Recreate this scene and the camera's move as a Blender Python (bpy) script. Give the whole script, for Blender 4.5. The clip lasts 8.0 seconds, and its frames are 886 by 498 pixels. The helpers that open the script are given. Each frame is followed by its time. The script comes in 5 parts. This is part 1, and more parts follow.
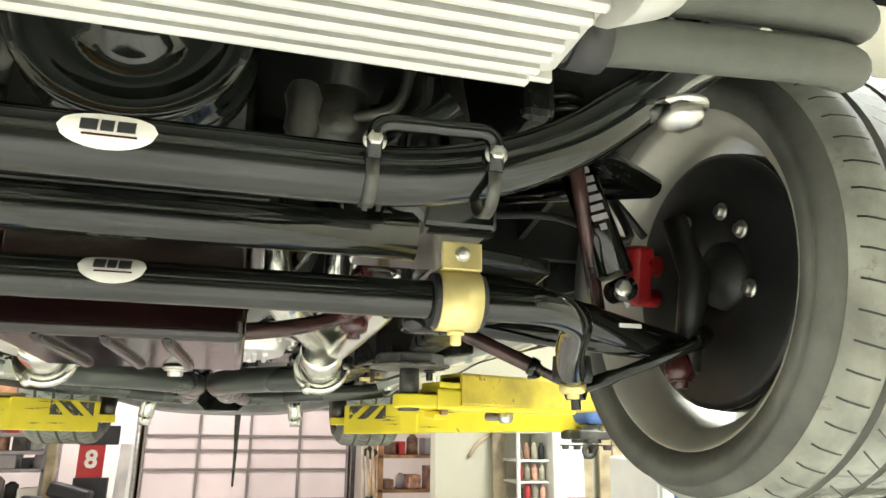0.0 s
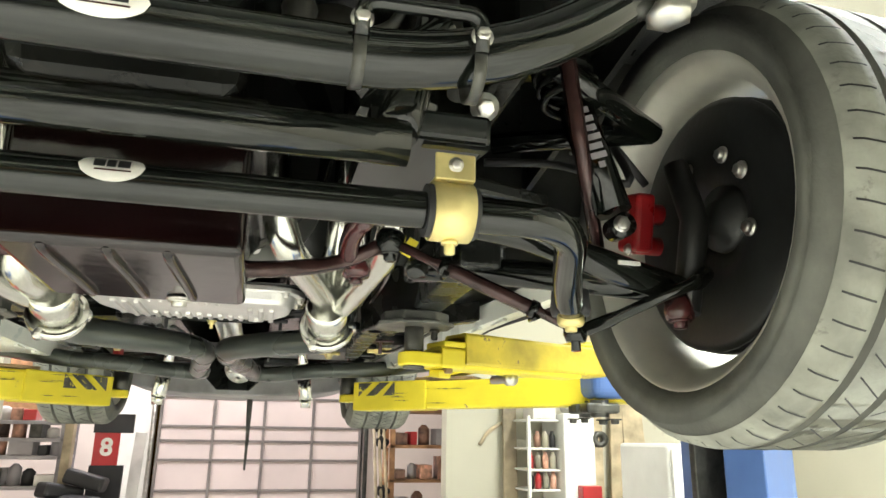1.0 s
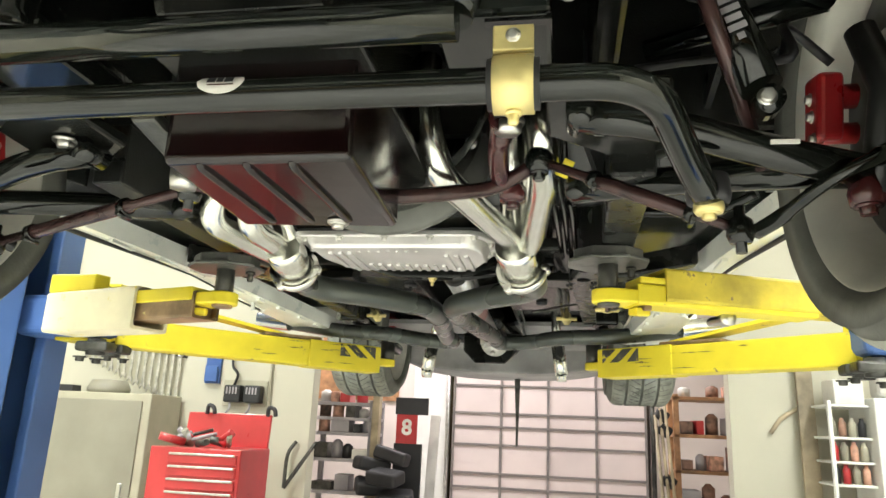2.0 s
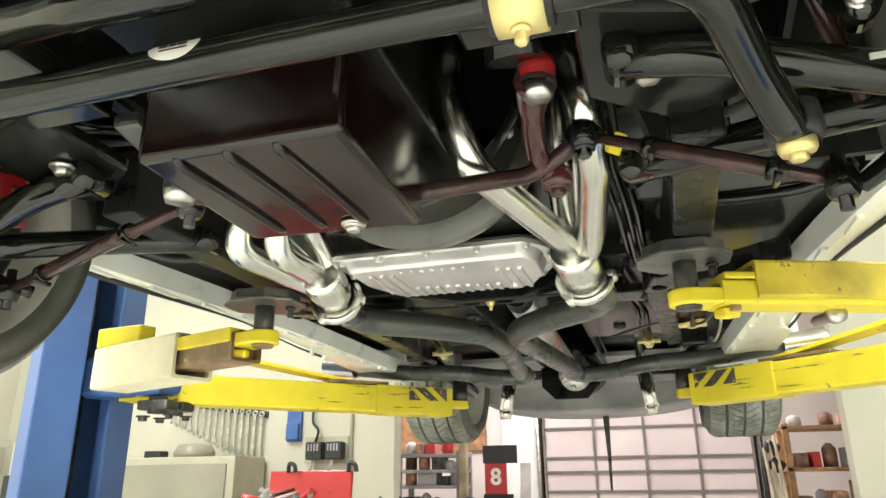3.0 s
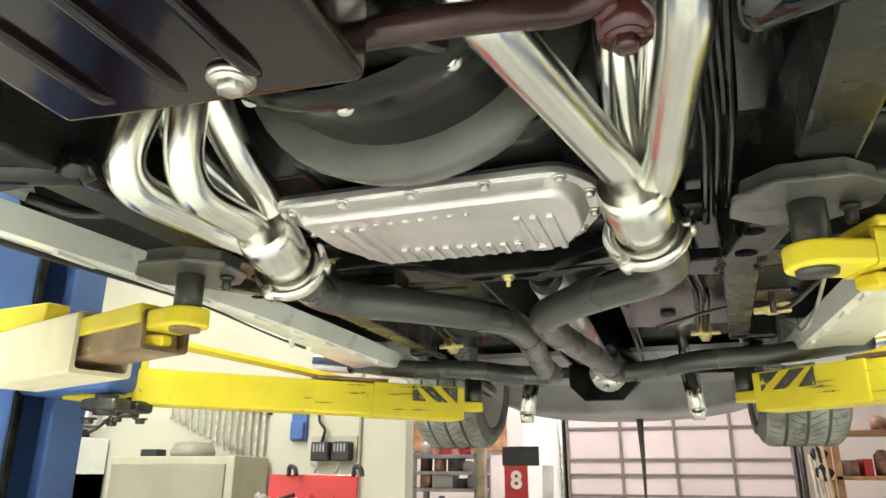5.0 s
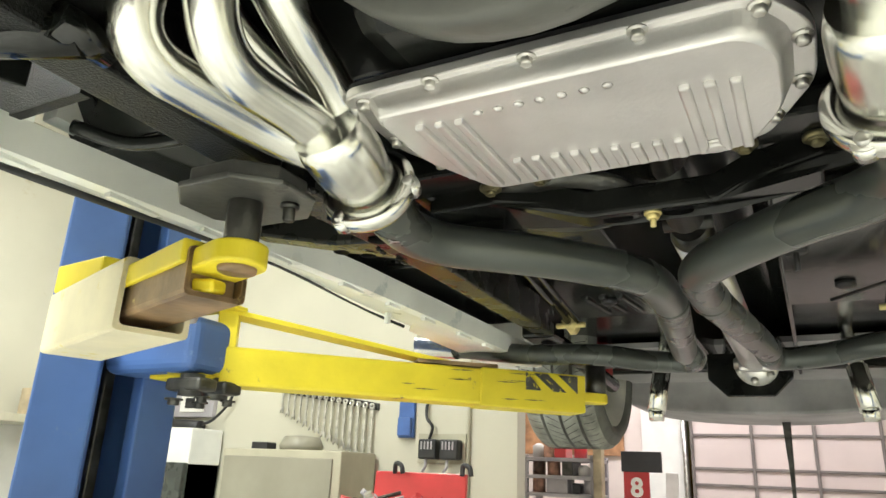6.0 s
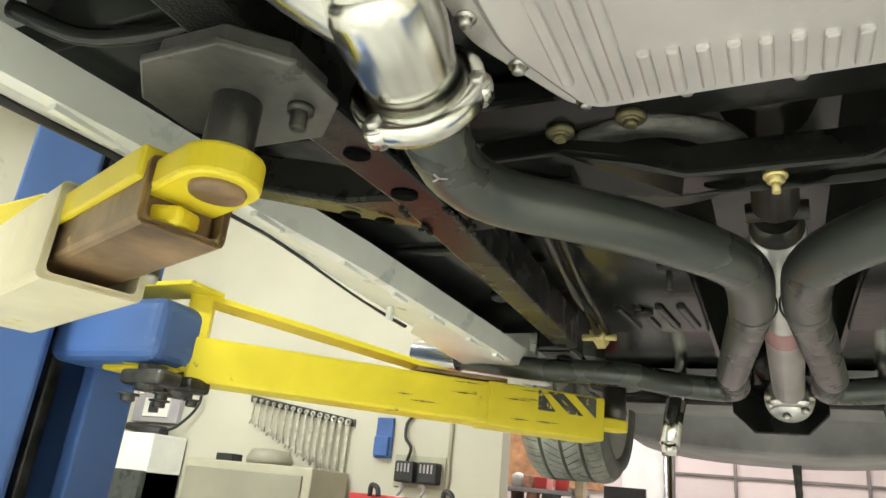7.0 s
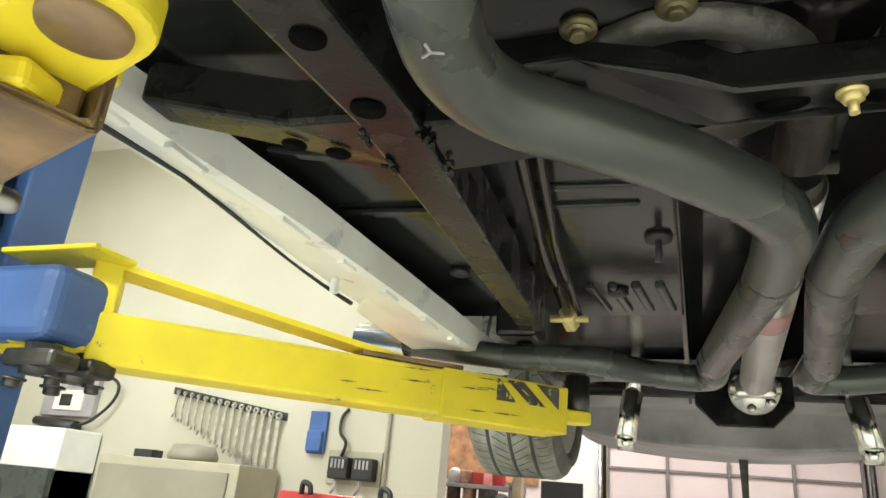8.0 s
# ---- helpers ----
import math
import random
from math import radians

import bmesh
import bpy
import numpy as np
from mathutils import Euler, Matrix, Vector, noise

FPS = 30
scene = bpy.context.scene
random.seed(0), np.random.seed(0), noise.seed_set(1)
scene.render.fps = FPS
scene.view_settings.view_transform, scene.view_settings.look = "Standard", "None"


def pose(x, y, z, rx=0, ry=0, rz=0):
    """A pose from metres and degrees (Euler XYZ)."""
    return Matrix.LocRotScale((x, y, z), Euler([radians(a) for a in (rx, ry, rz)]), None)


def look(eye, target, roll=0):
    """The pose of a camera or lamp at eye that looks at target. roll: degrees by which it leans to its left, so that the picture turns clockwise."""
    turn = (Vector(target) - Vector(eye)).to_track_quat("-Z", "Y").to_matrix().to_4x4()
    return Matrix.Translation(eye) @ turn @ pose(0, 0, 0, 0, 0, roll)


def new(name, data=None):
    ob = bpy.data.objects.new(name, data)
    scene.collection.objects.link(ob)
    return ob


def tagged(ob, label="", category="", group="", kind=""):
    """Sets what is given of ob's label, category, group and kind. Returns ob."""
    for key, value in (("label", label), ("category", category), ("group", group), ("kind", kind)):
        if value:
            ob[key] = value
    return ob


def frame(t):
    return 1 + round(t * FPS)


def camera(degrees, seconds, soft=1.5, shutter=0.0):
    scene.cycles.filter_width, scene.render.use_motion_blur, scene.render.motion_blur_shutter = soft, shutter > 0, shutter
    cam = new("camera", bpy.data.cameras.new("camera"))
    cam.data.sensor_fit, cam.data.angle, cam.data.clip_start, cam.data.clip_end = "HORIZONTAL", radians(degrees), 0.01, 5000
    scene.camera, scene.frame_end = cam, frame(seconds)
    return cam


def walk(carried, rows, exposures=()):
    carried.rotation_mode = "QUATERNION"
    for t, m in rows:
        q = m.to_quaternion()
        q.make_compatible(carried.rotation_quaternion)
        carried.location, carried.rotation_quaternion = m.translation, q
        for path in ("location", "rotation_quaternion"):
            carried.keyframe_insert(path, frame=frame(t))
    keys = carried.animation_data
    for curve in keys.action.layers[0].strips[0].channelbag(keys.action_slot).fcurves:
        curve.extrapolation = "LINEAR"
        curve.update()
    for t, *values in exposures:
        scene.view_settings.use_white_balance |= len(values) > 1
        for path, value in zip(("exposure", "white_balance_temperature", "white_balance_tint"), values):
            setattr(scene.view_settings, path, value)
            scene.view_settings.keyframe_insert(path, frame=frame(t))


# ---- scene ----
cam = camera(65.2, 8.0)
PATH = [
    (0, (0.111, 0.012, 1.536), (0.616, 1.873, 2.067), 0.5),
    (0.5, (0.122, 0.0, 1.528), (0.744, 1.821, 2.074), 0.8),
    (1, (0.131, 0.019, 1.46), (0.599, 1.89, 1.988), 0.8),
    (1.5, (0.248, 0.021, 1.386), (0.227, 1.953, 1.901), 2.1),
    (1.7, (0.3, 0.008, 1.37), (0.121, 1.937, 1.867), 2.5),
    (2.8, (0.333, 0.139, 1.335), (-0.187, 1.975, 1.933), 0.4),
    (3, (0.341, 0.178, 1.333), (-0.207, 1.995, 1.964), -0.5),
    (3.5, (0.386, 0.283, 1.332), (-0.329, 2.042, 1.959), 1.8),
    (4, (0.395, 0.377, 1.362), (-0.337, 2.124, 2.004), 0.8),
    (4.2, (0.374, 0.404, 1.366), (-0.369, 2.146, 2.009), 1.9),
    (5.3, (0.228, 0.642, 1.397), (-0.357, 2.454, 2.011), -0.2),
    (5.5, (0.211, 0.693, 1.382), (-0.468, 2.472, 1.994), 0.2),
    (6, (0.157, 0.81, 1.379), (-0.737, 2.488, 2.0), 2.5),
    (6.5, (0.089, 0.883, 1.372), (-0.876, 2.515, 2.007), 4.5),
    (7, (-0.012, 0.994, 1.382), (-0.853, 2.675, 2.067), 5.9),
    (7.3, (-0.086, 1.069, 1.393), (-0.844, 2.778, 2.105), 4.0),
    (7.5, (-0.107, 1.087, 1.401), (-0.852, 2.808, 2.096), 4.4),
    (8, (-0.119, 1.151, 1.392), (-0.79, 2.905, 2.081), 5.3),
]
walk(cam, [(t, look(eye, target, roll)) for t, eye, target, roll in PATH],
     [(0.0, 0.16), (0.5, 0.12), (1.5, 0.05), (3.0, -0.04), (4.0, -0.05), (5.5, -0.05), (6.0, -0.22), (6.5, -0.27), (7.0, -0.28), (7.5, -0.22), (8.0, -0.16)])

# ---- light: ceiling strip lights, dim dusk sky past the unseen open front ----
world = bpy.data.worlds.new("world")
scene.world = world
world.use_nodes = True
sky = world.node_tree.nodes.new("ShaderNodeTexSky")
sky.sky_type, sky.sun_disc = "NISHITA", False
sky.sun_elevation, sky.sun_rotation = radians(3), radians(200)
world.node_tree.links.new(sky.outputs[0], world.node_tree.nodes["Background"].inputs[0])
world.node_tree.nodes["Background"].inputs[1].default_value = 0.012


def strip_light(x, y, z, power, length, turned, colour=(1.0, 0.97, 0.86)):
    """A fluorescent ceiling fixture: housing, two tubes, and the light that they give."""
    base = thing("ceiling_light", (x, y, z), "white fluorescent strip light fixed under the ceiling", "ceiling light", "strip lights")
    m = pose(x, y, z, 0, 0, 90 if turned else 0)
    part("housing", moved(box(-length / 2, -0.12, 0.0, length / 2, 0.12, 0.07, 0.01), m), WHITE, base)
    for s in (-0.06, 0.06):
        part("tube", moved(tube([(-length / 2 + 0.04, s, -0.02), (length / 2 - 0.04, s, -0.02)], 0.013), m), GLOW, base)
    lamp = bpy.data.lights.new("strip", "AREA")
    lamp.shape, lamp.size, lamp.size_y, lamp.energy, lamp.color = "RECTANGLE", length, 0.2, power, colour
    ob = new("strip_lamp", lamp)
    ob.matrix_world = pose(x, y, z - 0.045, 0, 0, 90 if turned else 0)


# ---- materials ----
def mat(name, colour, rough=0.5, metal=0.0, var=0.12, scale=6.0, bump=0.05, fine=90.0, wear=None, wear_at=0.62, coat=0.0, spec=0.5, wear_scale=9.0, random_tint=0.0):
    m = bpy.data.materials.new(name)
    m.use_nodes = True
    nt = m.node_tree
    n, l = nt.nodes, nt.links
    b = n["Principled BSDF"]
    b.inputs["Metallic"].default_value = metal
    b.inputs["Coat Weight"].default_value = coat
    b.inputs["Coat Roughness"].default_value = 0.12
    b.inputs["Specular IOR Level"].default_value = spec
    co = n.new("ShaderNodeTexCoord")
    big, small = n.new("ShaderNodeTexNoise"), n.new("ShaderNodeTexNoise")
    big.inputs["Scale"].default_value, big.inputs["Detail"].default_value = scale, 5.0
    small.inputs["Scale"].default_value, small.inputs["Detail"].default_value = fine, 3.0
    for t in (big, small):
        l.new(co.outputs["Object"], t.inputs["Vector"])
    ramp = n.new("ShaderNodeValToRGB")
    lo = [max(0.0, c * (1 - 2 * var)) for c in colour]
    hi = [min(1.0, c * (1 + 2 * var)) for c in colour]
    ramp.color_ramp.elements[0].position, ramp.color_ramp.elements[1].position = 0.3, 0.7
    ramp.color_ramp.elements[0].color, ramp.color_ramp.elements[1].color = (*lo, 1), (*hi, 1)
    l.new(big.outputs["Fac"], ramp.inputs[0])
    out = ramp.outputs[0]
    if random_tint:
        info, hsv = n.new("ShaderNodeObjectInfo"), n.new("ShaderNodeHueSaturation")
        span = n.new("ShaderNodeMapRange")
        span.inputs["To Min"].default_value, span.inputs["To Max"].default_value = 1 - random_tint, 1 + random_tint
        l.new(info.outputs["Random"], span.inputs["Value"])
        l.new(span.outputs[0], hsv.inputs["Value"])
        l.new(out, hsv.inputs["Color"])
        out = hsv.outputs[0]
    if wear:
        patch, step, mix = n.new("ShaderNodeTexNoise"), n.new("ShaderNodeValToRGB"), n.new("ShaderNodeMix")
        patch.inputs["Scale"].default_value, patch.inputs["Detail"].default_value = wear_scale, 8.0
        patch.inputs["Roughness"].default_value = 0.65
        l.new(co.outputs["Object"], patch.inputs["Vector"])
        step.color_ramp.elements[0].position, step.color_ramp.elements[1].position = wear_at, wear_at + 0.04
        l.new(patch.outputs["Fac"], step.inputs[0])
        mix.data_type = "RGBA"
        l.new(step.outputs[0], mix.inputs["Factor"])
        l.new(out, mix.inputs["A"])
        mix.inputs["B"].default_value = (*wear, 1)
        out = mix.outputs["Result"]
    l.new(out, b.inputs["Base Color"])
    rr = n.new("ShaderNodeMapRange")
    rr.inputs["To Min"].default_value, rr.inputs["To Max"].default_value = max(0.03, rough * 0.75), min(1.0, rough * 1.25)
    l.new(big.outputs["Fac"], rr.inputs["Value"])
    l.new(rr.outputs[0], b.inputs["Roughness"])
    if bump:
        bp = n.new("ShaderNodeBump")
        bp.inputs["Strength"].default_value, bp.inputs["Distance"].default_value = bump, 0.004
        l.new(small.outputs["Fac"], bp.inputs["Height"])
        l.new(bp.outputs[0], b.inputs["Normal"])
    return m


def glow(name, colour, strength):
    m = bpy.data.materials.new(name)
    m.use_nodes = True
    b = m.node_tree.nodes["Principled BSDF"]
    b.inputs["Emission Color"].default_value, b.inputs["Emission Strength"].default_value = (*colour, 1), strength
    return m


WHITE = mat("white_paint", (0.78, 0.78, 0.74), 0.45, var=0.03)
GLOW = glow("tube_glow", (0.97, 1.0, 0.92), 14.0)
CREAM = mat("cream_wall", (0.52, 0.50, 0.405), 0.7, var=0.04, scale=1.2, bump=0.15, fine=45, wear=(0.46, 0.42, 0.31), wear_at=0.66, wear_scale=2.5)
PINKWALL = mat("rear_bay_wall", (0.66, 0.58, 0.54), 0.7, var=0.05, scale=1.5, bump=0.12, fine=40)
CEIL = mat("ceiling_board", (0.75, 0.73, 0.66), 0.8, var=0.03, scale=2, bump=0.1)
CONCRETE = mat("concrete", (0.43, 0.42, 0.385), 0.5, var=0.15, scale=1.4, bump=0.15, fine=60, wear=(0.30, 0.29, 0.265), wear_at=0.60, wear_scale=1.8)
GLOSSBLACK = mat("gloss_black_enamel", (0.009, 0.0098, 0.0088), 0.17, var=0.3, scale=9, bump=0.07, fine=55, spec=0.26, wear=(0.016, 0.016, 0.014), wear_at=0.6, wear_scale=30)
RAILBLACK = mat("satin_black_rail", (0.013, 0.014, 0.0125), 0.27, var=0.3, scale=14, bump=0.12, fine=160, spec=0.35)
PANBLACK = mat("black_underbody_paint", (0.015, 0.017, 0.0155), 0.17, var=0.3, scale=5, bump=0.07, fine=50, spec=0.4)
ROUGHBLACK = mat("black_undercoating", (0.012, 0.013, 0.012), 0.3, var=0.3, scale=20, bump=0.45, fine=380, spec=0.32)
SATIN = mat("gloss_black_tube", (0.007, 0.0085, 0.0072), 0.075, var=0.25, scale=12, bump=0.012, fine=70, spec=0.5)
GUN = mat("graphite_exhaust_coating", (0.075, 0.083, 0.075), 0.28, metal=0.35, var=0.06, scale=8, bump=0.03, fine=120, spec=0.55)
CHROME = mat("ceramic_polished_header", (0.72, 0.72, 0.67), 0.21, metal=1.0, var=0.06, scale=11, bump=0.025, fine=45)
ALU = mat("polished_cast_aluminium", (0.68, 0.665, 0.655), 0.36, metal=0.8, var=0.06, scale=10, bump=0.08, fine=220)
ALUW = mat("bright_ribbed_aluminium", (0.52, 0.515, 0.485), 0.45, metal=0.3, var=0.05, scale=14, bump=0.1, fine=200)
STEEL = mat("bare_steel", (0.56, 0.55, 0.52), 0.32, metal=1.0, var=0.12, scale=25, bump=0.05)
DARKSTEEL = mat("oily_dark_steel", (0.085, 0.085, 0.078), 0.4, metal=0.8, var=0.25, scale=18, bump=0.25, fine=120)
MAROON = mat("dark_maroon_paint", (0.0075, 0.0028, 0.0030), 0.13, var=0.3, scale=6, bump=0.06, fine=40, spec=0.55)
REDOX = mat("red_oxide_casting", (0.045, 0.010, 0.011), 0.22, var=0.3, scale=22, bump=0.12, coat=0.2)
BROWNSTEEL = mat("brown_steering_steel", (0.045, 0.022, 0.021), 0.24, metal=0.3, var=0.25, scale=22, bump=0.12)
GOLD = mat("zinc_gold_plating", (0.72, 0.61, 0.27), 0.42, metal=0.6, var=0.12, scale=24, bump=0.06)
BRASSY = mat("dull_brass_bolt", (0.16, 0.14, 0.07), 0.4, metal=0.6, var=0.2, scale=30)
# near-black without sheen: the shade inside holes, painted on flat discs
HOLESHADE = mat("hole_shade_black", (0.003, 0.003, 0.003), 0.9, var=0.1, bump=0.0, spec=0.05)
RED = mat("red_caliper_paint", (0.36, 0.016, 0.02), 0.3, var=0.1, scale=14, coat=0.4)
DUSTY = mat("dusty_tread_rubber", (0.25, 0.255, 0.22), 0.75, var=0.2, scale=14, bump=0.25, fine=140, wear=(0.15, 0.15, 0.13), wear_at=0.6, wear_scale=12)
RUBBER = mat("tyre_rubber", (0.105, 0.107, 0.093), 0.7, var=0.2, scale=10, bump=0.2, fine=180)
HOSE = mat("grey_ribbed_hose", (0.072, 0.077, 0.064), 0.6, var=0.15, scale=18, bump=0.2, fine=120)
RIM = mat("silver_alloy", (0.60, 0.59, 0.53), 0.38, metal=0.45, var=0.07, scale=9)
ROTOR = mat("dark_dust_shield", (0.018, 0.019, 0.019), 0.38, metal=0.2, var=0.2, scale=14, bump=0.1)
YELLOW = mat("yellow_lift_paint", (0.80, 0.66, 0.035), 0.42, var=0.06, scale=7, bump=0.12, fine=70, wear=(0.30, 0.22, 0.09), wear_at=0.66, wear_scale=22)
COVER = mat("grey_cover_casting", (0.10, 0.102, 0.092), 0.42, metal=0.2, var=0.2, scale=9, bump=0.1, wear=(0.08, 0.08, 0.072), wear_at=0.62)
SCUFF = mat("scuffed_bare_patch", (0.20, 0.16, 0.06), 0.5, var=0.35, scale=40, wear=(0.62, 0.50, 0.05), wear_at=0.52, wear_scale=90)
STRIPE = mat("worn_black_stripe", (0.07, 0.068, 0.06), 0.5, var=0.25, scale=30, bump=0.15, wear=(0.70, 0.58, 0.06), wear_at=0.60, wear_scale=60)
PADSTEEL = mat("grey_pad_plate", (0.10, 0.10, 0.092), 0.36, metal=0.3, var=0.25, scale=14, bump=0.12, fine=90, wear=(0.05, 0.05, 0.046), wear_at=0.6, wear_scale=20)
# right arm yellow: grime patches, plus the arm's shade darkened into the base colour
SHADEDIRTYYELLOW = mat("grimy_shaded_yellow_arm", (0.60, 0.47, 0.04), 0.5, var=0.18, scale=12, bump=0.15, wear=(0.20, 0.14, 0.06), wear_at=0.63, wear_scale=24)
DIRTYWHITE = mat("scuffed_cream_arm", (0.78, 0.72, 0.50), 0.45, var=0.07, scale=8, bump=0.12, wear=(0.72, 0.60, 0.12), wear_at=0.60, wear_scale=10)
RUST = mat("worn_brown_steel", (0.30, 0.20, 0.11), 0.40, metal=0.3, var=0.25, scale=16, bump=0.15, wear=(0.66, 0.56, 0.22), wear_at=0.63, wear_scale=12)
BLUE = mat("blue_lift_paint", (0.065, 0.135, 0.345), 0.38, var=0.12, scale=3, bump=0.06, fine=40, wear=(0.11, 0.19, 0.38), wear_at=0.62, wear_scale=5)
BODY = mat("pale_silver_body_paint", (0.82, 0.84, 0.79), 0.3, metal=0.0, var=0.05, scale=6, coat=0.4, wear=(0.62, 0.67, 0.64), wear_at=0.6, wear_scale=8)
TANK = mat("grey_tank_coating", (0.30, 0.295, 0.295), 0.45, var=0.2, scale=5, bump=0.7, fine=7)
DOORW = mat("garage_door_skin", (0.68, 0.58, 0.555), 0.5, var=0.03, scale=2, bump=0.06, random_tint=0.05)
DOORBAR = mat("garage_door_strut", (0.20, 0.175, 0.165), 0.5, var=0.1)
REDBOX = mat("red_toolbox_enamel", (0.50, 0.035, 0.04), 0.3, var=0.08, scale=6, coat=0.3)
BLACKPL = mat("black_plastic", (0.02, 0.02, 0.022), 0.5, var=0.2)
GREYPL = mat("grey_plastic", (0.36, 0.34, 0.36), 0.5, var=0.08, random_tint=0.1)
OLIVE = mat("grey_olive_enamel", (0.27, 0.255, 0.20), 0.4, var=0.06, scale=3)
PALEOLIVE = mat("beige_cabinet_frame", (0.42, 0.395, 0.30), 0.45, var=0.05)
WOOD = mat("brown_pine", (0.38, 0.20, 0.10), 0.55, var=0.22, scale=9, bump=0.2, random_tint=0.25)
PLANK = mat("weathered_plank", (0.44, 0.36, 0.24), 0.6, var=0.2, scale=7, bump=0.2, random_tint=0.25)
MIXED = mat("mixed_packaging", (0.40, 0.22, 0.16), 0.5, var=0.35, scale=14, random_tint=0.8)
BLUEPL = mat("blue_rack", (0.05, 0.12, 0.34), 0.45, var=0.12)
PAPER = mat("pale_packaging", (0.72, 0.70, 0.66), 0.5, var=0.08, random_tint=0.3)


# ---- mesh helpers ----
def box(x0, y0, z0, x1, y1, z1, bevel=0.004, segs=2):
    bm = bmesh.new()
    bmesh.ops.create_cube(bm, size=1)
    for v in bm.verts:
        v.co = Vector(((x0, x1)[v.co.x > 0], (y0, y1)[v.co.y > 0], (z0, z1)[v.co.z > 0]))
    if bevel:
        bmesh.ops.bevel(bm, geom=bm.edges[:], offset=bevel, segments=segs, affect="EDGES", profile=0.5)
    return bm


def moved(bm, m):
    bm.transform(m)
    return bm


def joined(*parts):
    out = bmesh.new()
    for b in parts:
        me = bpy.data.meshes.new("t")
        b.to_mesh(me)
        b.free()
        out.from_mesh(me)
        bpy.data.meshes.remove(me)
    return out


def smooth_path(pts, n=6):
    """A rounded run through the points, n steps between each two."""
    pts = [Vector(p) for p in pts]
    if len(pts) < 3:
        return pts
    ext = [2 * pts[0] - pts[1]] + pts + [2 * pts[-1] - pts[-2]]
    out = []
    for i in range(1, len(ext) - 2):
        a, b, c, d = ext[i - 1:i + 3]
        for k in range(n):
            t = k / n
            out.append(0.5 * ((2 * b) + (c - a) * t + (2 * a - 5 * b + 4 * c - d) * t * t + (3 * b - a - 3 * c + d) * t ** 3))
    out.append(pts[-1])
    return out


def bend_path(pts, radius, n=6):
    """Straight runs with round bends of that radius, as bent pipe has them."""
    pts = [Vector(p) for p in pts]
    out = [pts[0]]
    for a, b, c in zip(pts, pts[1:], pts[2:]):
        u, w = (a - b), (c - b)
        r = min(radius, u.length * 0.48, w.length * 0.48)
        p, q = b + u.normalized() * r, b + w.normalized() * r
        for k in range(n + 1):
            t = k / n
            out.append((1 - t) ** 2 * p + 2 * t * (1 - t) * b + t * t * q)
    out.append(pts[-1])
    return out


def tube(pts, r, sides=16, caps=True, squash=None):
    """A swept round tube; r is one radius or one for each point."""
    pts = [Vector(p) for p in pts]
    rs = r if isinstance(r, (list, tuple)) else [r] * len(pts)
    bm = bmesh.new()
    d0 = (pts[1] - pts[0]).normalized()
    up = Vector((0, 0, 1)) if abs(d0.z) < 0.9 else Vector((0, 1, 0))
    rings = []
    for i, p in enumerate(pts):
        d = (pts[min(i + 1, len(pts) - 1)] - pts[max(i - 1, 0)]).normalized()
        side = d.cross(up).normalized()
        up = side.cross(d).normalized()
        rings.append([bm.verts.new(p + rs[i] * (math.cos(a) * side + math.sin(a) * up)) for a in (2 * math.pi * k / sides for k in range(sides))])
    for a, b in zip(rings, rings[1:]):
        for k in range(sides):
            f = bm.faces.new((a[k], b[k], b[(k + 1) % sides], a[(k + 1) % sides]))
            f.smooth = True
    if caps:
        bm.faces.new(rings[0])
        bm.faces.new(rings[-1][::-1])
    bmesh.ops.recalc_face_normals(bm, faces=bm.faces[:])
    return bm


def lathe(profile, origin, axis, sides=32, closed=False):
    """Turns (radius, distance along the axis) pairs about an axis."""
    axis = Vector(axis).normalized()
    side = axis.cross(Vector((0, 0, 1)) if abs(axis.z) < 0.9 else Vector((0, 1, 0))).normalized()
    up = axis.cross(side)
    bm = bmesh.new()
    rings = []
    for r, h in profile:
        c = Vector(origin) + axis * h
        rings.append([bm.verts.new(c + max(r, 1e-4) * (math.cos(2 * math.pi * k / sides) * side + math.sin(2 * math.pi * k / sides) * up)) for k in range(sides)])
    pairs = list(zip(rings, rings[1:])) + ([(rings[-1], rings[0])] if closed else [])
    for a, b in pairs:
        for k in range(sides):
            bm.faces.new((a[k], b[k], b[(k + 1) % sides], a[(k + 1) % sides])).smooth = True
    bmesh.ops.recalc_face_normals(bm, faces=bm.faces[:])
    return bm


def plate(outline, direction, bevel=0.0):
    """A flat outline of 3D points, made thick along a direction."""
    bm = bmesh.new()
    f = bm.faces.new([bm.verts.new(Vector(p)) for p in outline])
    got = bmesh.ops.extrude_face_region(bm, geom=[f])
    bmesh.ops.translate(bm, verts=[v for v in got["geom"] if isinstance(v, bmesh.types.BMVert)], vec=Vector(direction))
    bmesh.ops.recalc_face_normals(bm, faces=bm.faces[:])
    if bevel:
        bmesh.ops.bevel(bm, geom=bm.edges[:], offset=bevel, segments=2, affect="EDGES", profile=0.5)
    return bm


def bolt(p, axis, r=0.008, h=0.008, washer=1.5):
    """A hexagon head on a washer."""
    a = Vector(axis).normalized()
    return joined(lathe([(0, 0), (r * washer, 0), (r * washer, h * 0.25), (0, h * 0.25)], p, a, 14), lathe([(r, h * 0.2), (r, h * 0.9), (r * 0.8, h), (0, h)], p, a, 6))


ORIGIN = {}


def thing(name, at, label, category, group="", kind=""):
    e = new(name)
    e.location = at
    e.empty_display_size = 0.05
    ORIGIN[e.name] = Matrix.Translation(at)
    return tagged(e, label, category, group, kind)


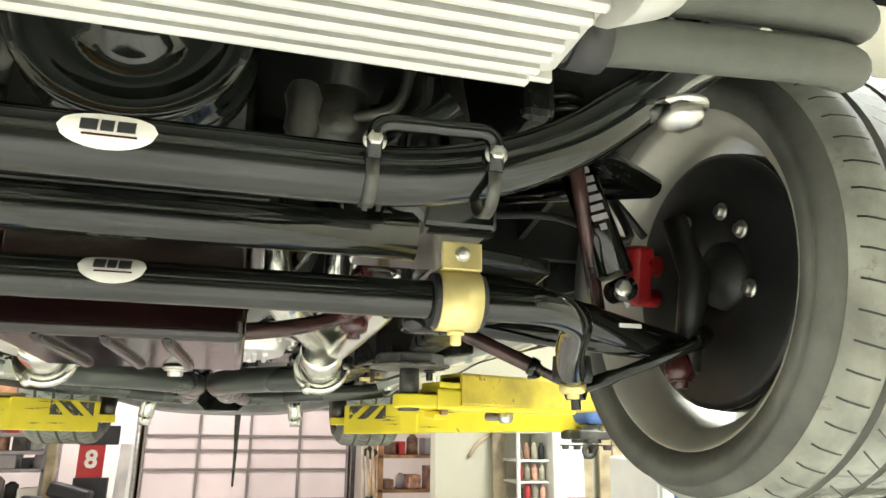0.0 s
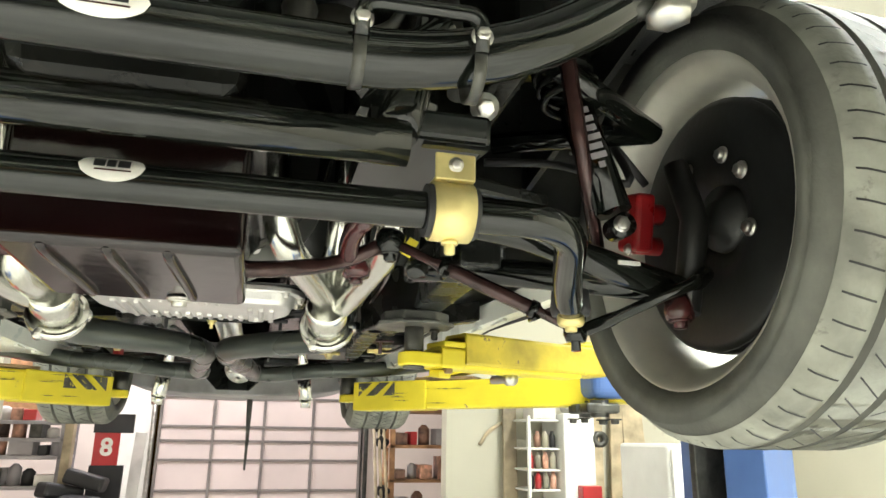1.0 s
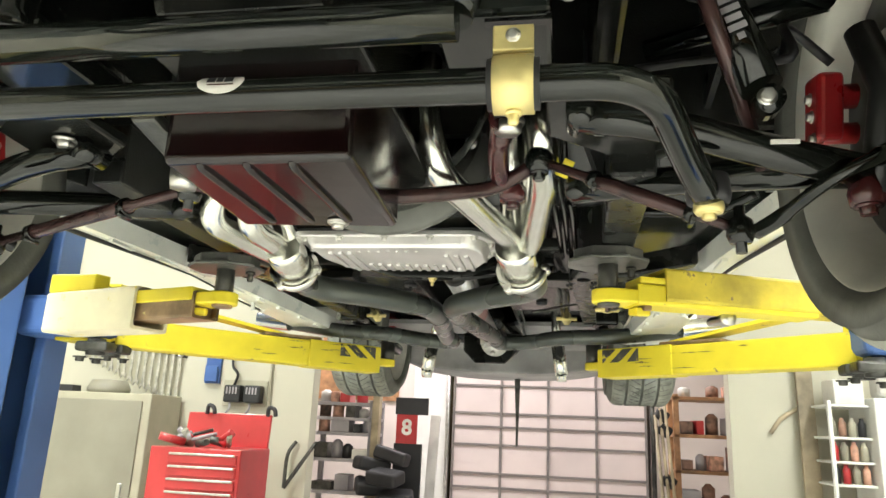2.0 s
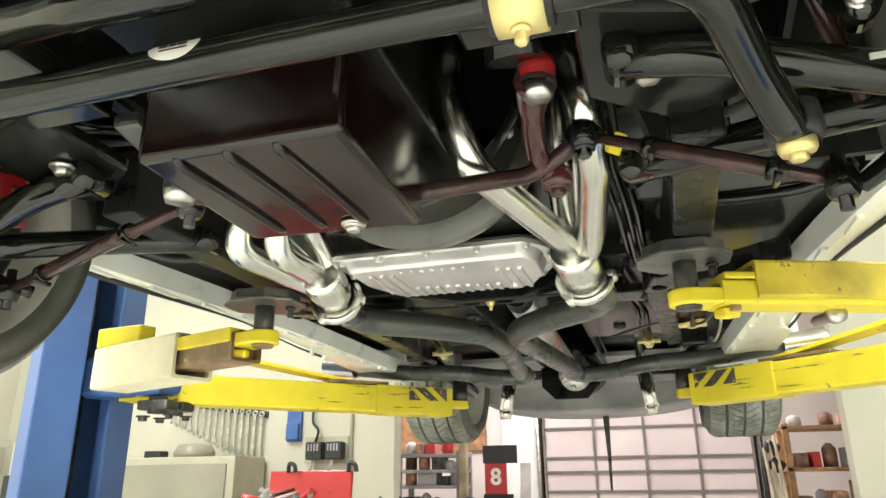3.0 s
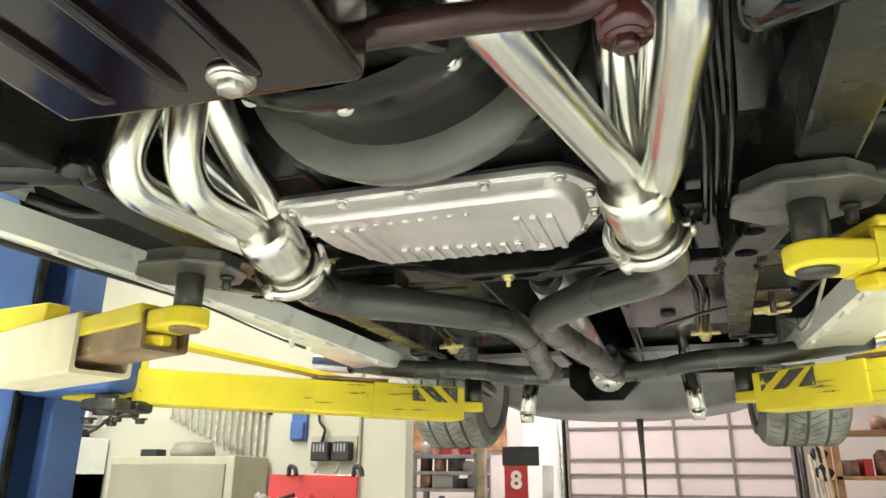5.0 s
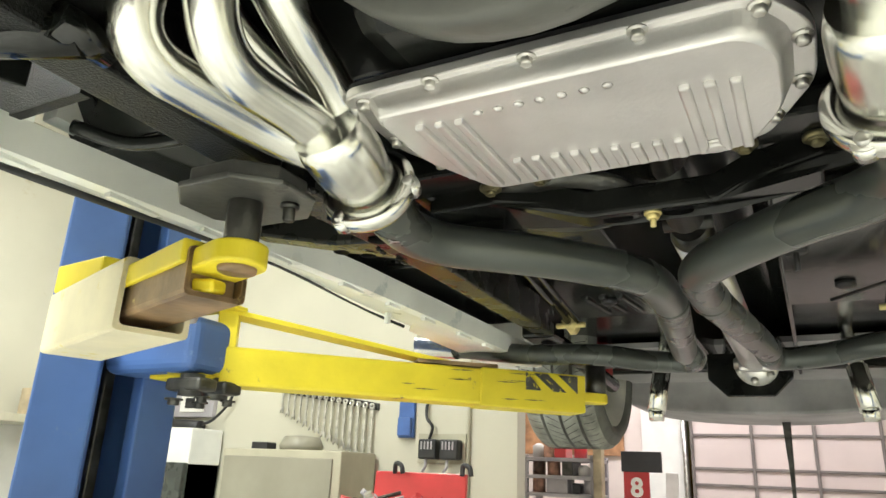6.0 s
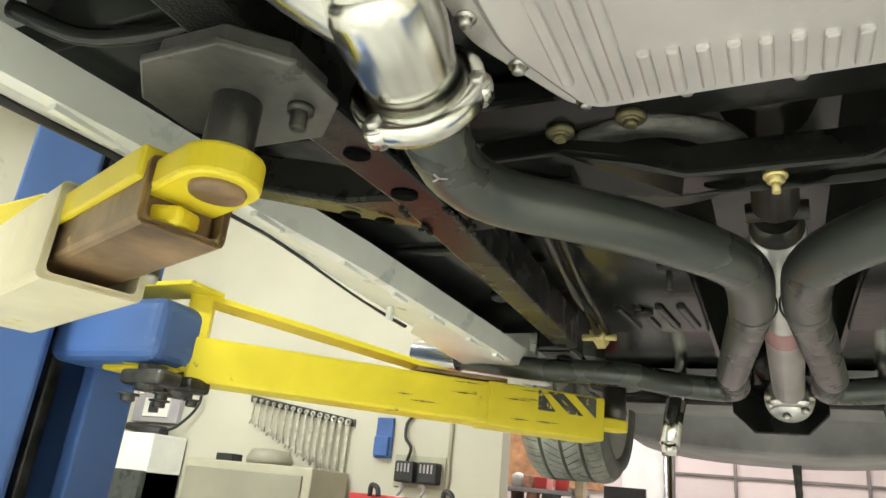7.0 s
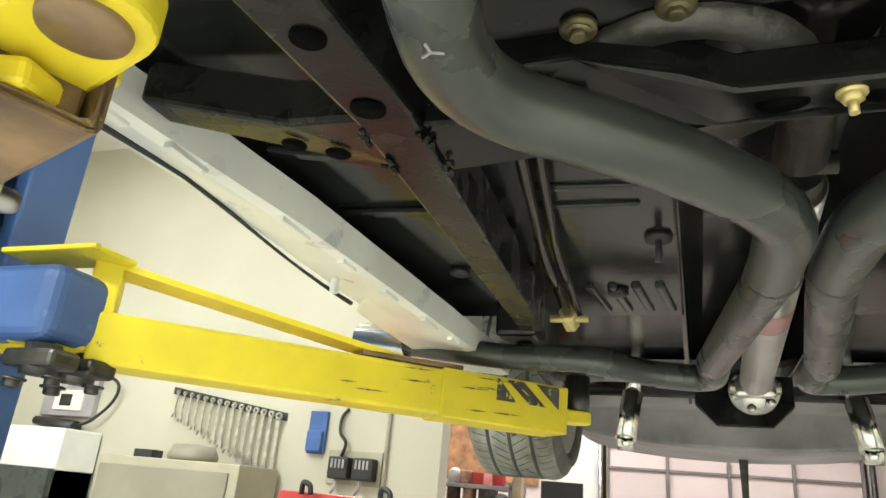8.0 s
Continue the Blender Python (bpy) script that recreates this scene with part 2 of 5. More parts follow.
def part(name, bm, material, parent=None, label="", shade=False):
    me = bpy.data.meshes.new(name)
    bm.to_mesh(me)
    bm.free()
    me.materials.append(material)
    ob = new(name, me)
    if parent:
        ob.parent = parent
        if parent.name in ORIGIN:
            ob.matrix_parent_inverse = ORIGIN[parent.name].inverted()
    return tagged(ob, label) if label else ob


def solid(name, bm, material, label, category, group="", kind=""):
    return tagged(part(name, bm, material), label, category, group, kind)


# ---- the workshop ----
solid("floor", box(-5.2, -5.0, -0.12, 4.2, 9.0, 0.0, 0), CONCRETE, "grey sealed concrete workshop floor with stains", "floor", kind="structure")
solid("ceiling", box(-5.2, -5.0, 3.9, 4.2, 9.0, 4.0, 0), CEIL, "off-white board ceiling over the workshop", "ceiling", kind="structure")
solid("wall_left", box(-5.2, -5.0, 0, -5.05, 9.0, 3.9, 0), CREAM, "cream painted side wall of the workshop", "wall", kind="structure")
solid("wall_right", box(4.05, -5.0, 0, 4.2, 9.0, 3.9, 0), CREAM, "cream painted side wall of the workshop", "wall", kind="structure")
# unseen front left open this wide so glossy tubes reflect a dark exterior
solid("wall_front_left", box(-5.05, -5.0, 0, -4.6, -4.85, 3.9, 0), CREAM, "cream painted front wall of the workshop", "wall", kind="structure")
solid("wall_front_right", box(3.6, -5.0, 0, 4.05, -4.85, 3.9, 0), CREAM, "cream painted front wall of the workshop", "wall", kind="structure")
solid("wall_front_top", box(-4.6, -5.0, 3.3, 3.6, -4.85, 3.9, 0), CREAM, "cream painted wall over the unseen open front", "wall", kind="structure")
solid("ground", box(-30, -60, -0.16, 30, -5.0, -0.02, 0), CONCRETE, "pale concrete yard before the unseen open front", "ground", kind="structure")
solid("wall_wing_left", box(-5.05, 5.0, 0, -1.49, 5.14, 3.9, 0.004), CREAM, "cream painted wing wall with tools hung on it", "wall", kind="structure")
solid("wall_wing_right", box(1.42, 5.0, 0, 4.05, 5.14, 3.9, 0.004), CREAM, "cream painted wing wall beside the wide opening", "wall", kind="structure")
solid("wall_header", box(-1.49, 5.0, 3.0, 1.42, 5.14, 3.9, 0.004), CREAM, "cream painted header over the wide opening", "wall", kind="structure")
solid("wall_rear_jamb", box(-1.50, 8.66, 0, -1.06, 8.9, 3.9, 0.004), WHITE, "bright white jamb wall beside the garage door", "wall", kind="structure")
solid("wall_rear_left", box(-5.05, 8.72, 0, -1.50, 8.9, 3.9, 0), PINKWALL, "pale rear wall beside the garage door", "wall", kind="structure")
solid("wall_rear_right", box(1.34, 8.72, 0, 4.05, 8.9, 3.9, 0), PINKWALL, "pale rear wall beside the garage door", "wall", kind="structure")
solid("wall_rear_top", box(-1.04, 8.72, 2.62, 1.34, 8.9, 3.9, 0), PINKWALL, "pale rear wall over the garage door", "wall", kind="structure")


def garage_door():
    d = thing("garage_door", (0.15, 8.7, 0), "closed pinkish-white sectional garage door with dark struts", "garage door", kind="structure")
    xs = [-0.985, -0.405, 0.158, 0.722, 1.288]
    zs = sorted(z + 0.70 * k for k in range(-2, 2) for z in (1.19, 1.40, 1.56) if 0.0 < z + 0.70 * k < 2.5)
    edges = [0.02] + zs + [2.6]
    for x0, x1 in zip(xs, xs[1:]):
        for z0, z1 in zip(edges, edges[1:]):
            part("panel", box(x0 + 0.012, 8.66, z0 + 0.008, x1 - 0.012, 8.70, z1 - 0.008, 0.006, 1), DOORW, d)
    for z in zs:
        part("rail", box(xs[0], 8.635, z - 0.013, xs[-1], 8.675, z + 0.013, 0.003, 1), DOORBAR, d)
    for x in xs:
        part("stile", box(x - 0.014, 8.63, 0.0, x + 0.014, 8.675, 2.6, 0.003, 1), DOORBAR, d)
    part("track", tube([(1.36, 8.6, 0.0), (1.36, 8.6, 2.6)], 0.025, 8), DARKSTEEL, d)
    part("track", tube([(-1.05, 8.6, 0.0), (-1.05, 8.6, 2.6)], 0.025, 8), STEEL, d)


garage_door()

for x, y, p, ln, tr in ((-2.9, 1.6, 185, 2.4, True), (2.7, 1.6, 185, 2.4, True), (-1.2, -2.2, 520, 2.4, False), (1.6, -2.2, 520, 2.4, False), (-3.2, 3.7, 22, 2.4, False), (0.0, 6.6, 95, 2.4, False), (-2.2, 7.2, 90, 1.6, False)):
    strip_light(x, y, 3.82, p, ln, tr, (0.97, 1.0, 0.95) if y < 5 else (1.0, 0.94, 0.97))

# ---- the lift ----
def lift():
    f = thing("car_lift", (0, 1.95, 0), "blue two-post car lift with yellow swing arms", "car lift")
    for s in (-1, 1):
        X = lambda x: s * x
        dx = 0.0 if s < 0 else 0.14
        # column: a channel open towards the car
        prof = [(1.66, 2.0), (1.37, 1.77), (1.33, 1.90), (1.36, 1.93), (1.385, 1.84), (1.60, 2.02), (1.60, 2.12), (1.39, 2.12), (1.385, 2.04), (1.345, 2.04), (1.36, 2.17), (1.66, 2.17)]
        part("post", plate([(X(x + dx), y, 0.02) for x, y in prof], (0, 0, 3.5), 0.006), BLUE, f)
        part("base_plate", box(min(X(1.25), X(1.85)), 1.62, 0.0, max(X(1.25), X(1.85)), 2.32, 0.02, 0.003), BLUE, f)
        part("slide_track", box(min(X(1.44), X(1.56)), 2.0, 0.02, max(X(1.44), X(1.56)), 2.03, 3.4, 0.004), DARKSTEEL, f)
        c = part("carriage", box(min(X(1.09), X(1.40)), 1.95, 1.584, max(X(1.09), X(1.40)), 2.10, 1.715, 0.028, 4), BLUE, f, "blue carriage head between the arms")
        part("arm_plate", box(min(X(1.11), X(1.28)), 2.0, 1.574, max(X(1.11), X(1.28)), 2.10, 1.586, 0.004), YELLOW, c)
        part("arm_plate", box(min(X(1.08), X(1.28)), 1.98, 1.745, max(X(1.06), X(1.28)), 2.08, 1.755, 0.003), YELLOW, c)
        for y in (1.99, 2.07):
            part("pivot_pin", lathe([(0, 0), (0.028, 0), (0.028, 0.05), (0, 0.05)], (X(1.12), y, 1.53), (0, 0, 1), 16), DARKSTEEL, c)
            part("gear_lock", joined(box(X(1.12) - 0.055, y - 0.03, 1.54, X(1.12) + 0.055, y + 0.03, 1.57, 0.008), bolt((X(1.17), y, 1.525), (0, 0, -1), 0.014, 0.016), bolt((X(1.06), y - 0.02, 1.525), (0, 0, -1), 0.012, 0.014)), DARKSTEEL, c)
        front_arm(f, s)
        rear_arm(f, s)


def along(a, b, w0, w1, z0, z1, bevel=0.006):
    """A beam from a to b in plan, between two heights."""
    a, b = Vector((*a, 0)), Vector((*b, 0))
    d = (b - a).normalized()
    n = Vector((-d.y, d.x, 0))
    bm = plate([(a + n * w0) + Vector((0, 0, z0)), (b + n * w1) + Vector((0, 0, z0)), (b - n * w1) + Vector((0, 0, z0)), (a - n * w0) + Vector((0, 0, z0))], (0, 0, z1 - z0), bevel)
    return bm


def hollow(a, b, w, z0, z1, t=0.008):
    """A square tube with open ends from a to b in plan."""
    a, b = Vector((*a, 0)), Vector((*b, 0))
    d = (b - a).normalized()
    n = Vector((-d.y, d.x, 0))
    at = lambda p, u, z: p + n * u + Vector((0, 0, z))
    bm = bmesh.new()
    rings = []
    for p in (a, b):
        rings.append([[bm.verts.new(at(p, u, z)) for u, z in ((-w + k, z0 + k), (w - k, z0 + k), (w - k, z1 - k), (-w + k, z1 - k))] for k in (0, t)])
    (ao, ai), (bo, bi) = rings
    for k in range(4):
        j = (k + 1) % 4
        bm.faces.new((ao[k], ao[j], bo[j], bo[k]))
        bm.faces.new((ai[k], bi[k], bi[j], ai[j]))
        bm.faces.new((ao[k], ai[k], ai[j], ao[j]))
        bm.faces.new((bo[k], bo[j], bi[j], bi[k]))
    bmesh.ops.recalc_face_normals(bm, faces=bm.faces[:])
    bmesh.ops.bevel(bm, geom=[e for e in bm.edges if abs((e.verts[0].co - e.verts[1].co).normalized().dot(d)) > 0.9], offset=0.006, segments=2, affect="EDGES", profile=0.5)
    return bm


def tab(p, d, z0, z1, w, back):
    """A round-nosed lug that ends at p, running back against d."""
    p, d = Vector((*p, 0)), Vector((*d, 0)).normalized()
    n = Vector((-d.y, d.x, 0))
    out = [p - d * back - n * w, p - n * w]
    out += [p + w * (math.sin(a) * d - math.cos(a) * n) for a in (math.pi * k / 10 for k in range(1, 10))]
    out += [p + n * w, p - d * back + n * w]
    return plate([v + Vector((0, 0, z0)) for v in out], (0, 0, z1 - z0), 0.004)


def front_arm(f, s):
    dz = -0.014 if s < 0 else 0.0
    tip = (s * (0.371 if s < 0 else 0.405), 1.336)
    root = (s * 0.87, 1.51)
    d = (Vector(tip) - Vector(root)).normalized()
    at = lambda k: tuple(Vector(tip) - d * k)
    k1 = 0.215 if s < 0 else 0.10
    a = part("front_arm", hollow(root, at(k1), *((0.048, 1.546 + dz, 1.64 + dz) if s < 0 else (0.038, 1.600 + dz, 1.664 + dz)), 0.007), DIRTYWHITE if s < 0 else SHADEDIRTYYELLOW, f, "scuffed cream and yellow outer swing arm" if s < 0 else "scuffed yellow outer swing arm")
    part("arm_gusset", along(root, at(0.40), 0.048, 0.02, 1.64 + dz if s < 0 else 1.664 + dz, 1.685 + dz if s < 0 else 1.672 + dz, 0.004), YELLOW, a)
    inner = part("inner_arm", hollow(at(0.42), at(0.045), *((0.036, 1.566 + dz, 1.622 + dz) if s < 0 else (0.033, 1.592 + dz, 1.632 + dz)), 0.006), RUST if s < 0 else YELLOW, a, "worn brown and yellow inner arm tube" if s < 0 else "scuffed yellow inner arm tube")
    part("arm_cover", along(at(k1 + 0.05), at(0.05), *((0.0415, 0.0415, 1.602 + dz, 1.630 + dz) if s < 0 else (0.033, 0.033, 1.633 + dz, 1.645 + dz)), 0.003), YELLOW, a)
    part("lug", tab(tip, d, 1.594 + dz, 1.620 + dz, 0.031, 0.12), YELLOW, a, "yellow lug with a round socket")
    part("arm_end", along(at(0.075), at(0.058), *((0.029, 0.029, 1.573 + dz, 1.6015 + dz) if s < 0 else (0.027, 0.027, 1.582 + dz, 1.5935 + dz)), 0.003), RUST, a)
    part("stop_block", moved(box(-0.014, -0.020, -0.008, 0.014, 0.020, 0.008, 0.004), pose(*at(0.062), 1.583 + dz, 8, 0, 20)), YELLOW, a)
    part("stop_screw", bolt((*at(0.25), 1.585 + dz), (d.y * s, -d.x * s, 0), 0.01, 0.07), STEEL, a)
    pin = part("pad_pin", lathe([(0, 0), (0.020, 0), (0.021, 0.003), (0.021, 0.02), (0.016, 0.03), (0.016, 0.085), (0, 0.09)], (*tip, 1.589 + dz), (0, 0, 1), 24), RUST if s < 0 else DARKSTEEL, a, "steel screw pin of the lifting pad")
    part("pad_sleeve", lathe([(0.0175, 0), (0.019, 0.002), (0.019, 0.05), (0.0175, 0.052)], (*tip, 1.621 + dz), (0, 0, 1), 24), DARKSTEEL, a)
    oct_ = [(tip[0] + 0.080 * math.cos(radians(22.5 + 45 * k)) * (1.15 if k in (1, 2, 5, 6) else 1), tip[1] + 0.070 * math.sin(radians(22.5 + 45 * k)), 1.668 + dz) for k in range(8)]
    part("pad", joined(plate(oct_, (0, 0, 0.007), 0.002), plate([(tip[0] + (x - tip[0]) * 0.86, tip[1] + (y - tip[1]) * 0.86, 1.674 + dz) for x, y, z in oct_], (0, 0, 0.02), 0.003)), PADSTEEL, a, "dark grey steel lifting pad plate")
    part("pad_pinch", bolt((tip[0] + 0.045, tip[1] + 0.02, 1.668 + dz), (0, 0, -1), 0.007, 0.02), DARKSTEEL, a)


def SLOPE(root, d):
    """A slight fall of the arm from its root to its tip."""
    at = Vector((root[0], root[1], 1.6))
    side = Vector((-d.y, d.x, 0))
    return Matrix.Translation(at + Vector((0, 0, 0.008))) @ Matrix.Rotation(radians(0.5), 4, side) @ Matrix.Translation(-at)


def rear_arm(f, s):
    root, tip = (s * 1.13, 2.085), ((-0.372, 2.748) if s < 0 else (0.435, 2.66))
    d = (Vector(tip) - Vector(root)).normalized()
    at = lambda k: tuple(Vector(tip) - d * k)
    a = part("rear_arm", moved(along(root, at(0.06), 0.05, 0.046, 1.556, 1.65, 0.008), SLOPE(root, d)), YELLOW, f, "yellow rear swing arm with dark hazard stripes")
    part("arm_end", moved(along(at(0.35), at(0.055), 0.052, 0.052, 1.553, 1.653, 0.004), SLOPE(root, d)), YELLOW, a)
    part("lug", tab(tip, d, 1.585, 1.612, 0.032, 0.08), YELLOW, a)
    n = Vector((-d.y, d.x)) * (1 if s < 0 else -1) * -1
    # worn black field with yellow slanted bars left in it
    for k in range(3):
        lo0, lo1, hi0, hi1 = ((0.228, 0.182, 0.228, 0.224), (0.150, 0.112, 0.206, 0.166), (0.082, 0.080, 0.136, 0.080))[k]
        q = [Vector(at(v)) + n * 0.0545 for v in (lo0, lo1, hi1, hi0)]
        part("hazard_stripe", moved(plate([(*q[0], 1.603), (*q[1], 1.603), (*q[2], 1.648), (*q[3], 1.648)], (n.x * 0.001, n.y * 0.001, 0)), SLOPE(root, d)), STRIPE, a, "dark worn hazard stripe")
    rng = random.Random(11 if s < 0 else 12)
    for k in range(9):
        u, ln, z = rng.uniform(0.16, 0.62), rng.uniform(0.03, 0.10), rng.uniform(1.572, 1.645)
        off = 0.0535 if u + ln < 0.34 else 0.0505
        q = [Vector(at(v)) + n * off for v in (u + ln, u + ln * 0.6, u, u + ln * 0.5)]
        part("scuff", moved(plate([(*q[0], z), (*q[1], z - 0.0015), (*q[2], z + 0.001), (*q[3], z + 0.0025)], (n.x * 0.0008, n.y * 0.0008, 0)), SLOPE(root, d)), SCUFF, a)
    part("upright", along(tuple(Vector(root) - d * 0.02), tuple(Vector(root) + d * 0.03), 0.045, 0.045, 1.575, 1.752, 0.004), YELLOW, a)
    o0, o1 = Vector(root) - d * 0.02, Vector(root) + d * 0.58
    part("tie_strap", plate([(*(o0 + n * 0.045), 1.744), (*(o1 + n * 0.035), 1.655), (*(o1 - n * 0.035), 1.655), (*(o0 - n * 0.045), 1.744)], (0, 0, 0.012)), YELLOW, a)
    part("slide_cover", along(at(0.52), at(0.30), 0.04, 0.04, 1.656, 1.667, 0.003), RUST, a)
    part("pivot_bracket", along(tuple(Vector(root) - d * 0.12), root, 0.045, 0.05, 1.582, 1.60, 0.005), YELLOW, a)
    pad = part("pad_pin", lathe([(0, 0), (0.028, 0), (0.028, 0.1), (0, 0.1)], (*tip, 1.59), (0, 0, 1), 20), DARKSTEEL, a)
    part("pad", lathe([(0, 0), (0.06, 0), (0.065, 0.01), (0.06, 0.03), (0, 0.03)], (*tip, 1.69), (0, 0, 1), 24), ROUGHBLACK, a)


lift()
# ---- the car, from below ----
CAR = thing("car", (0, 2.2, 1.43), "pale silver sports coupe raised on the lift, glossy black underside", "car")


def both(fn):
    for s in (-1, 1):
        fn(s)


def side_body(s):
    arch = lambda cy, r: [(cy - r * math.cos(a), 1.80 + r * math.sin(a)) for a in (math.pi * k / 12 for k in range(13))]
    fy = 0.83 if s > 0 else 0.90
    fender = [(-0.12, 1.92), (0.30, 1.82)] + arch(fy, 0.40) + [(1.36, 1.80), (1.36, 2.42), (-0.15, 2.3)]
    door = [(1.30, 1.815), (3.05, 1.79), (3.05, 2.44), (1.30, 2.42)]
    rear = [(3.0, 1.80)] + arch(3.65, 0.42) + [(4.15, 1.80), (4.75, 1.95), (4.8, 2.35), (3.0, 2.45)]
    for name, low, x in (("fender", fender, 0.86), ("door_skin", door, 0.70), ("rear_quarter", rear, 0.84)):
        part(name, plate([(s * x, y, z) for y, z in low], (s * 0.03, 0, 0)), BODY, CAR)
    # rocker with its pinch weld seam
    rows = [(y, s * (0.722 + 0.13 * max(0.0, 1.75 - y) - 0.02 * max(0.0, (y - 2.2) / 0.6) ** 1.5), 1.752 - 0.027 * (y - 1.12)) for y in (1.12, 1.5, 1.9, 2.2, 2.45, 2.62, 2.79)]
    bm = bmesh.new()
    rings = [[bm.verts.new(v) for v in ((x, y, 1.82), (x - s * 0.006, y, z + 0.018), (x - s * 0.022, y, z + 0.004), (s * (0.638 - 0.07 * max(0.0, y - 1.75) ** 0.9 + 0.165 * max(0.0, 1.75 - y)), y, z - 0.008), (s * (0.618 - 0.07 * max(0.0, y - 1.75) ** 0.9 + 0.165 * max(0.0, 1.75 - y)), y, z - 0.006), (s * (0.612 - 0.07 * max(0.0, y - 1.75) ** 0.9 + 0.165 * max(0.0, 1.75 - y)), y, z + 0.04))] for y, x, z in rows]
    for p, q in zip(rings, rings[1:]):
        for k in range(5):
            bm.faces.new((p[k], q[k], q[k + 1], p[k + 1]))
    bm.faces.new(rings[0])
    bm.faces.new(rings[-1][::-1])
    bmesh.ops.recalc_face_normals(bm, faces=bm.faces[:])
    rk = part("rocker", bm, BODY, CAR, "pale silver rocker with a pinch weld seam")
    # thin dark strip that follows the outer lower edge of the rocker
    lip = [(s * (0.700 + 0.13 * max(0.0, 1.75 - y) - 0.012 * math.sin((y - 1.45) * 7.0)), y, 1.7525 - 0.027 * (y - 1.12)) for y in (1.2 + 0.055 * k for k in range(20))]
    part("rocker_lip", tube(lip, [0.0045 + 0.002 * math.sin(k * 0.33) for k in range(20)], 8), BLACKPL, rk, "dark lip under the outer rocker edge")
    rng = random.Random(5)
    for k in range(9):
        y, ln = 1.22 + 0.155 * k + rng.uniform(-0.02, 0.02), rng.uniform(0.04, 0.09)
        x, z = 0.628 - 0.07 * max(0.0, y - 1.75) + 0.165 * max(0.0, 1.75 - y), 1.741 - 0.027 * (y - 1.14)
        part("weld_flap", box(min(s * (x - 0.006), s * (x + 0.006)), y, z - 0.004, max(s * (x - 0.006), s * (x + 0.006)), y + ln, z + 0.004, 0.001), BODY, rk)
    part("rocker_plate", plate([(s * 0.655, 2.20, 1.722), (s * 0.725, 2.30, 1.722), (s * 0.725, 2.40, 1.719), (s * 0.715, 2.80, 1.708), (s * 0.645, 2.86, 1.706), (s * 0.630, 2.60, 1.712)], (0, 0, 0.008), 0.003), BODY, rk, "pale rear rocker extension plate")
    part("jack_tab", box(s * 0.668 - 0.005, 2.10, 1.698, s * 0.668 + 0.005, 2.115, 1.724, 0.002), BODY, rk)


both(side_body)
part("hood", box(-0.855, -0.12, 2.40, 0.855, 1.2, 2.44, 0.01), BODY, CAR)
part("trunk_lid", box(-0.855, 3.6, 2.42, 0.855, 4.75, 2.46, 0.01), BODY, CAR)
part("nose", box(-0.855, -0.16, 1.95, 0.855, -0.10, 2.42, 0.02), BODY, CAR)
part("tail", box(-0.855, 4.72, 1.85, 0.855, 4.80, 2.42, 0.02), BODY, CAR)
part("roof", plate([(-0.6, 1.9, 2.98), (0.6, 1.9, 2.98), (0.6, 3.0, 2.98), (-0.6, 3.0, 2.98)], (0, 0, 0.03), 0.01), BODY, CAR)
part("cabin", plate([(-0.855, 1.15, 2.43), (-0.855, 1.9, 2.99), (-0.855, 3.0, 2.99), (-0.855, 3.75, 2.44)], (1.71, 0, 0)), BLACKPL, CAR)


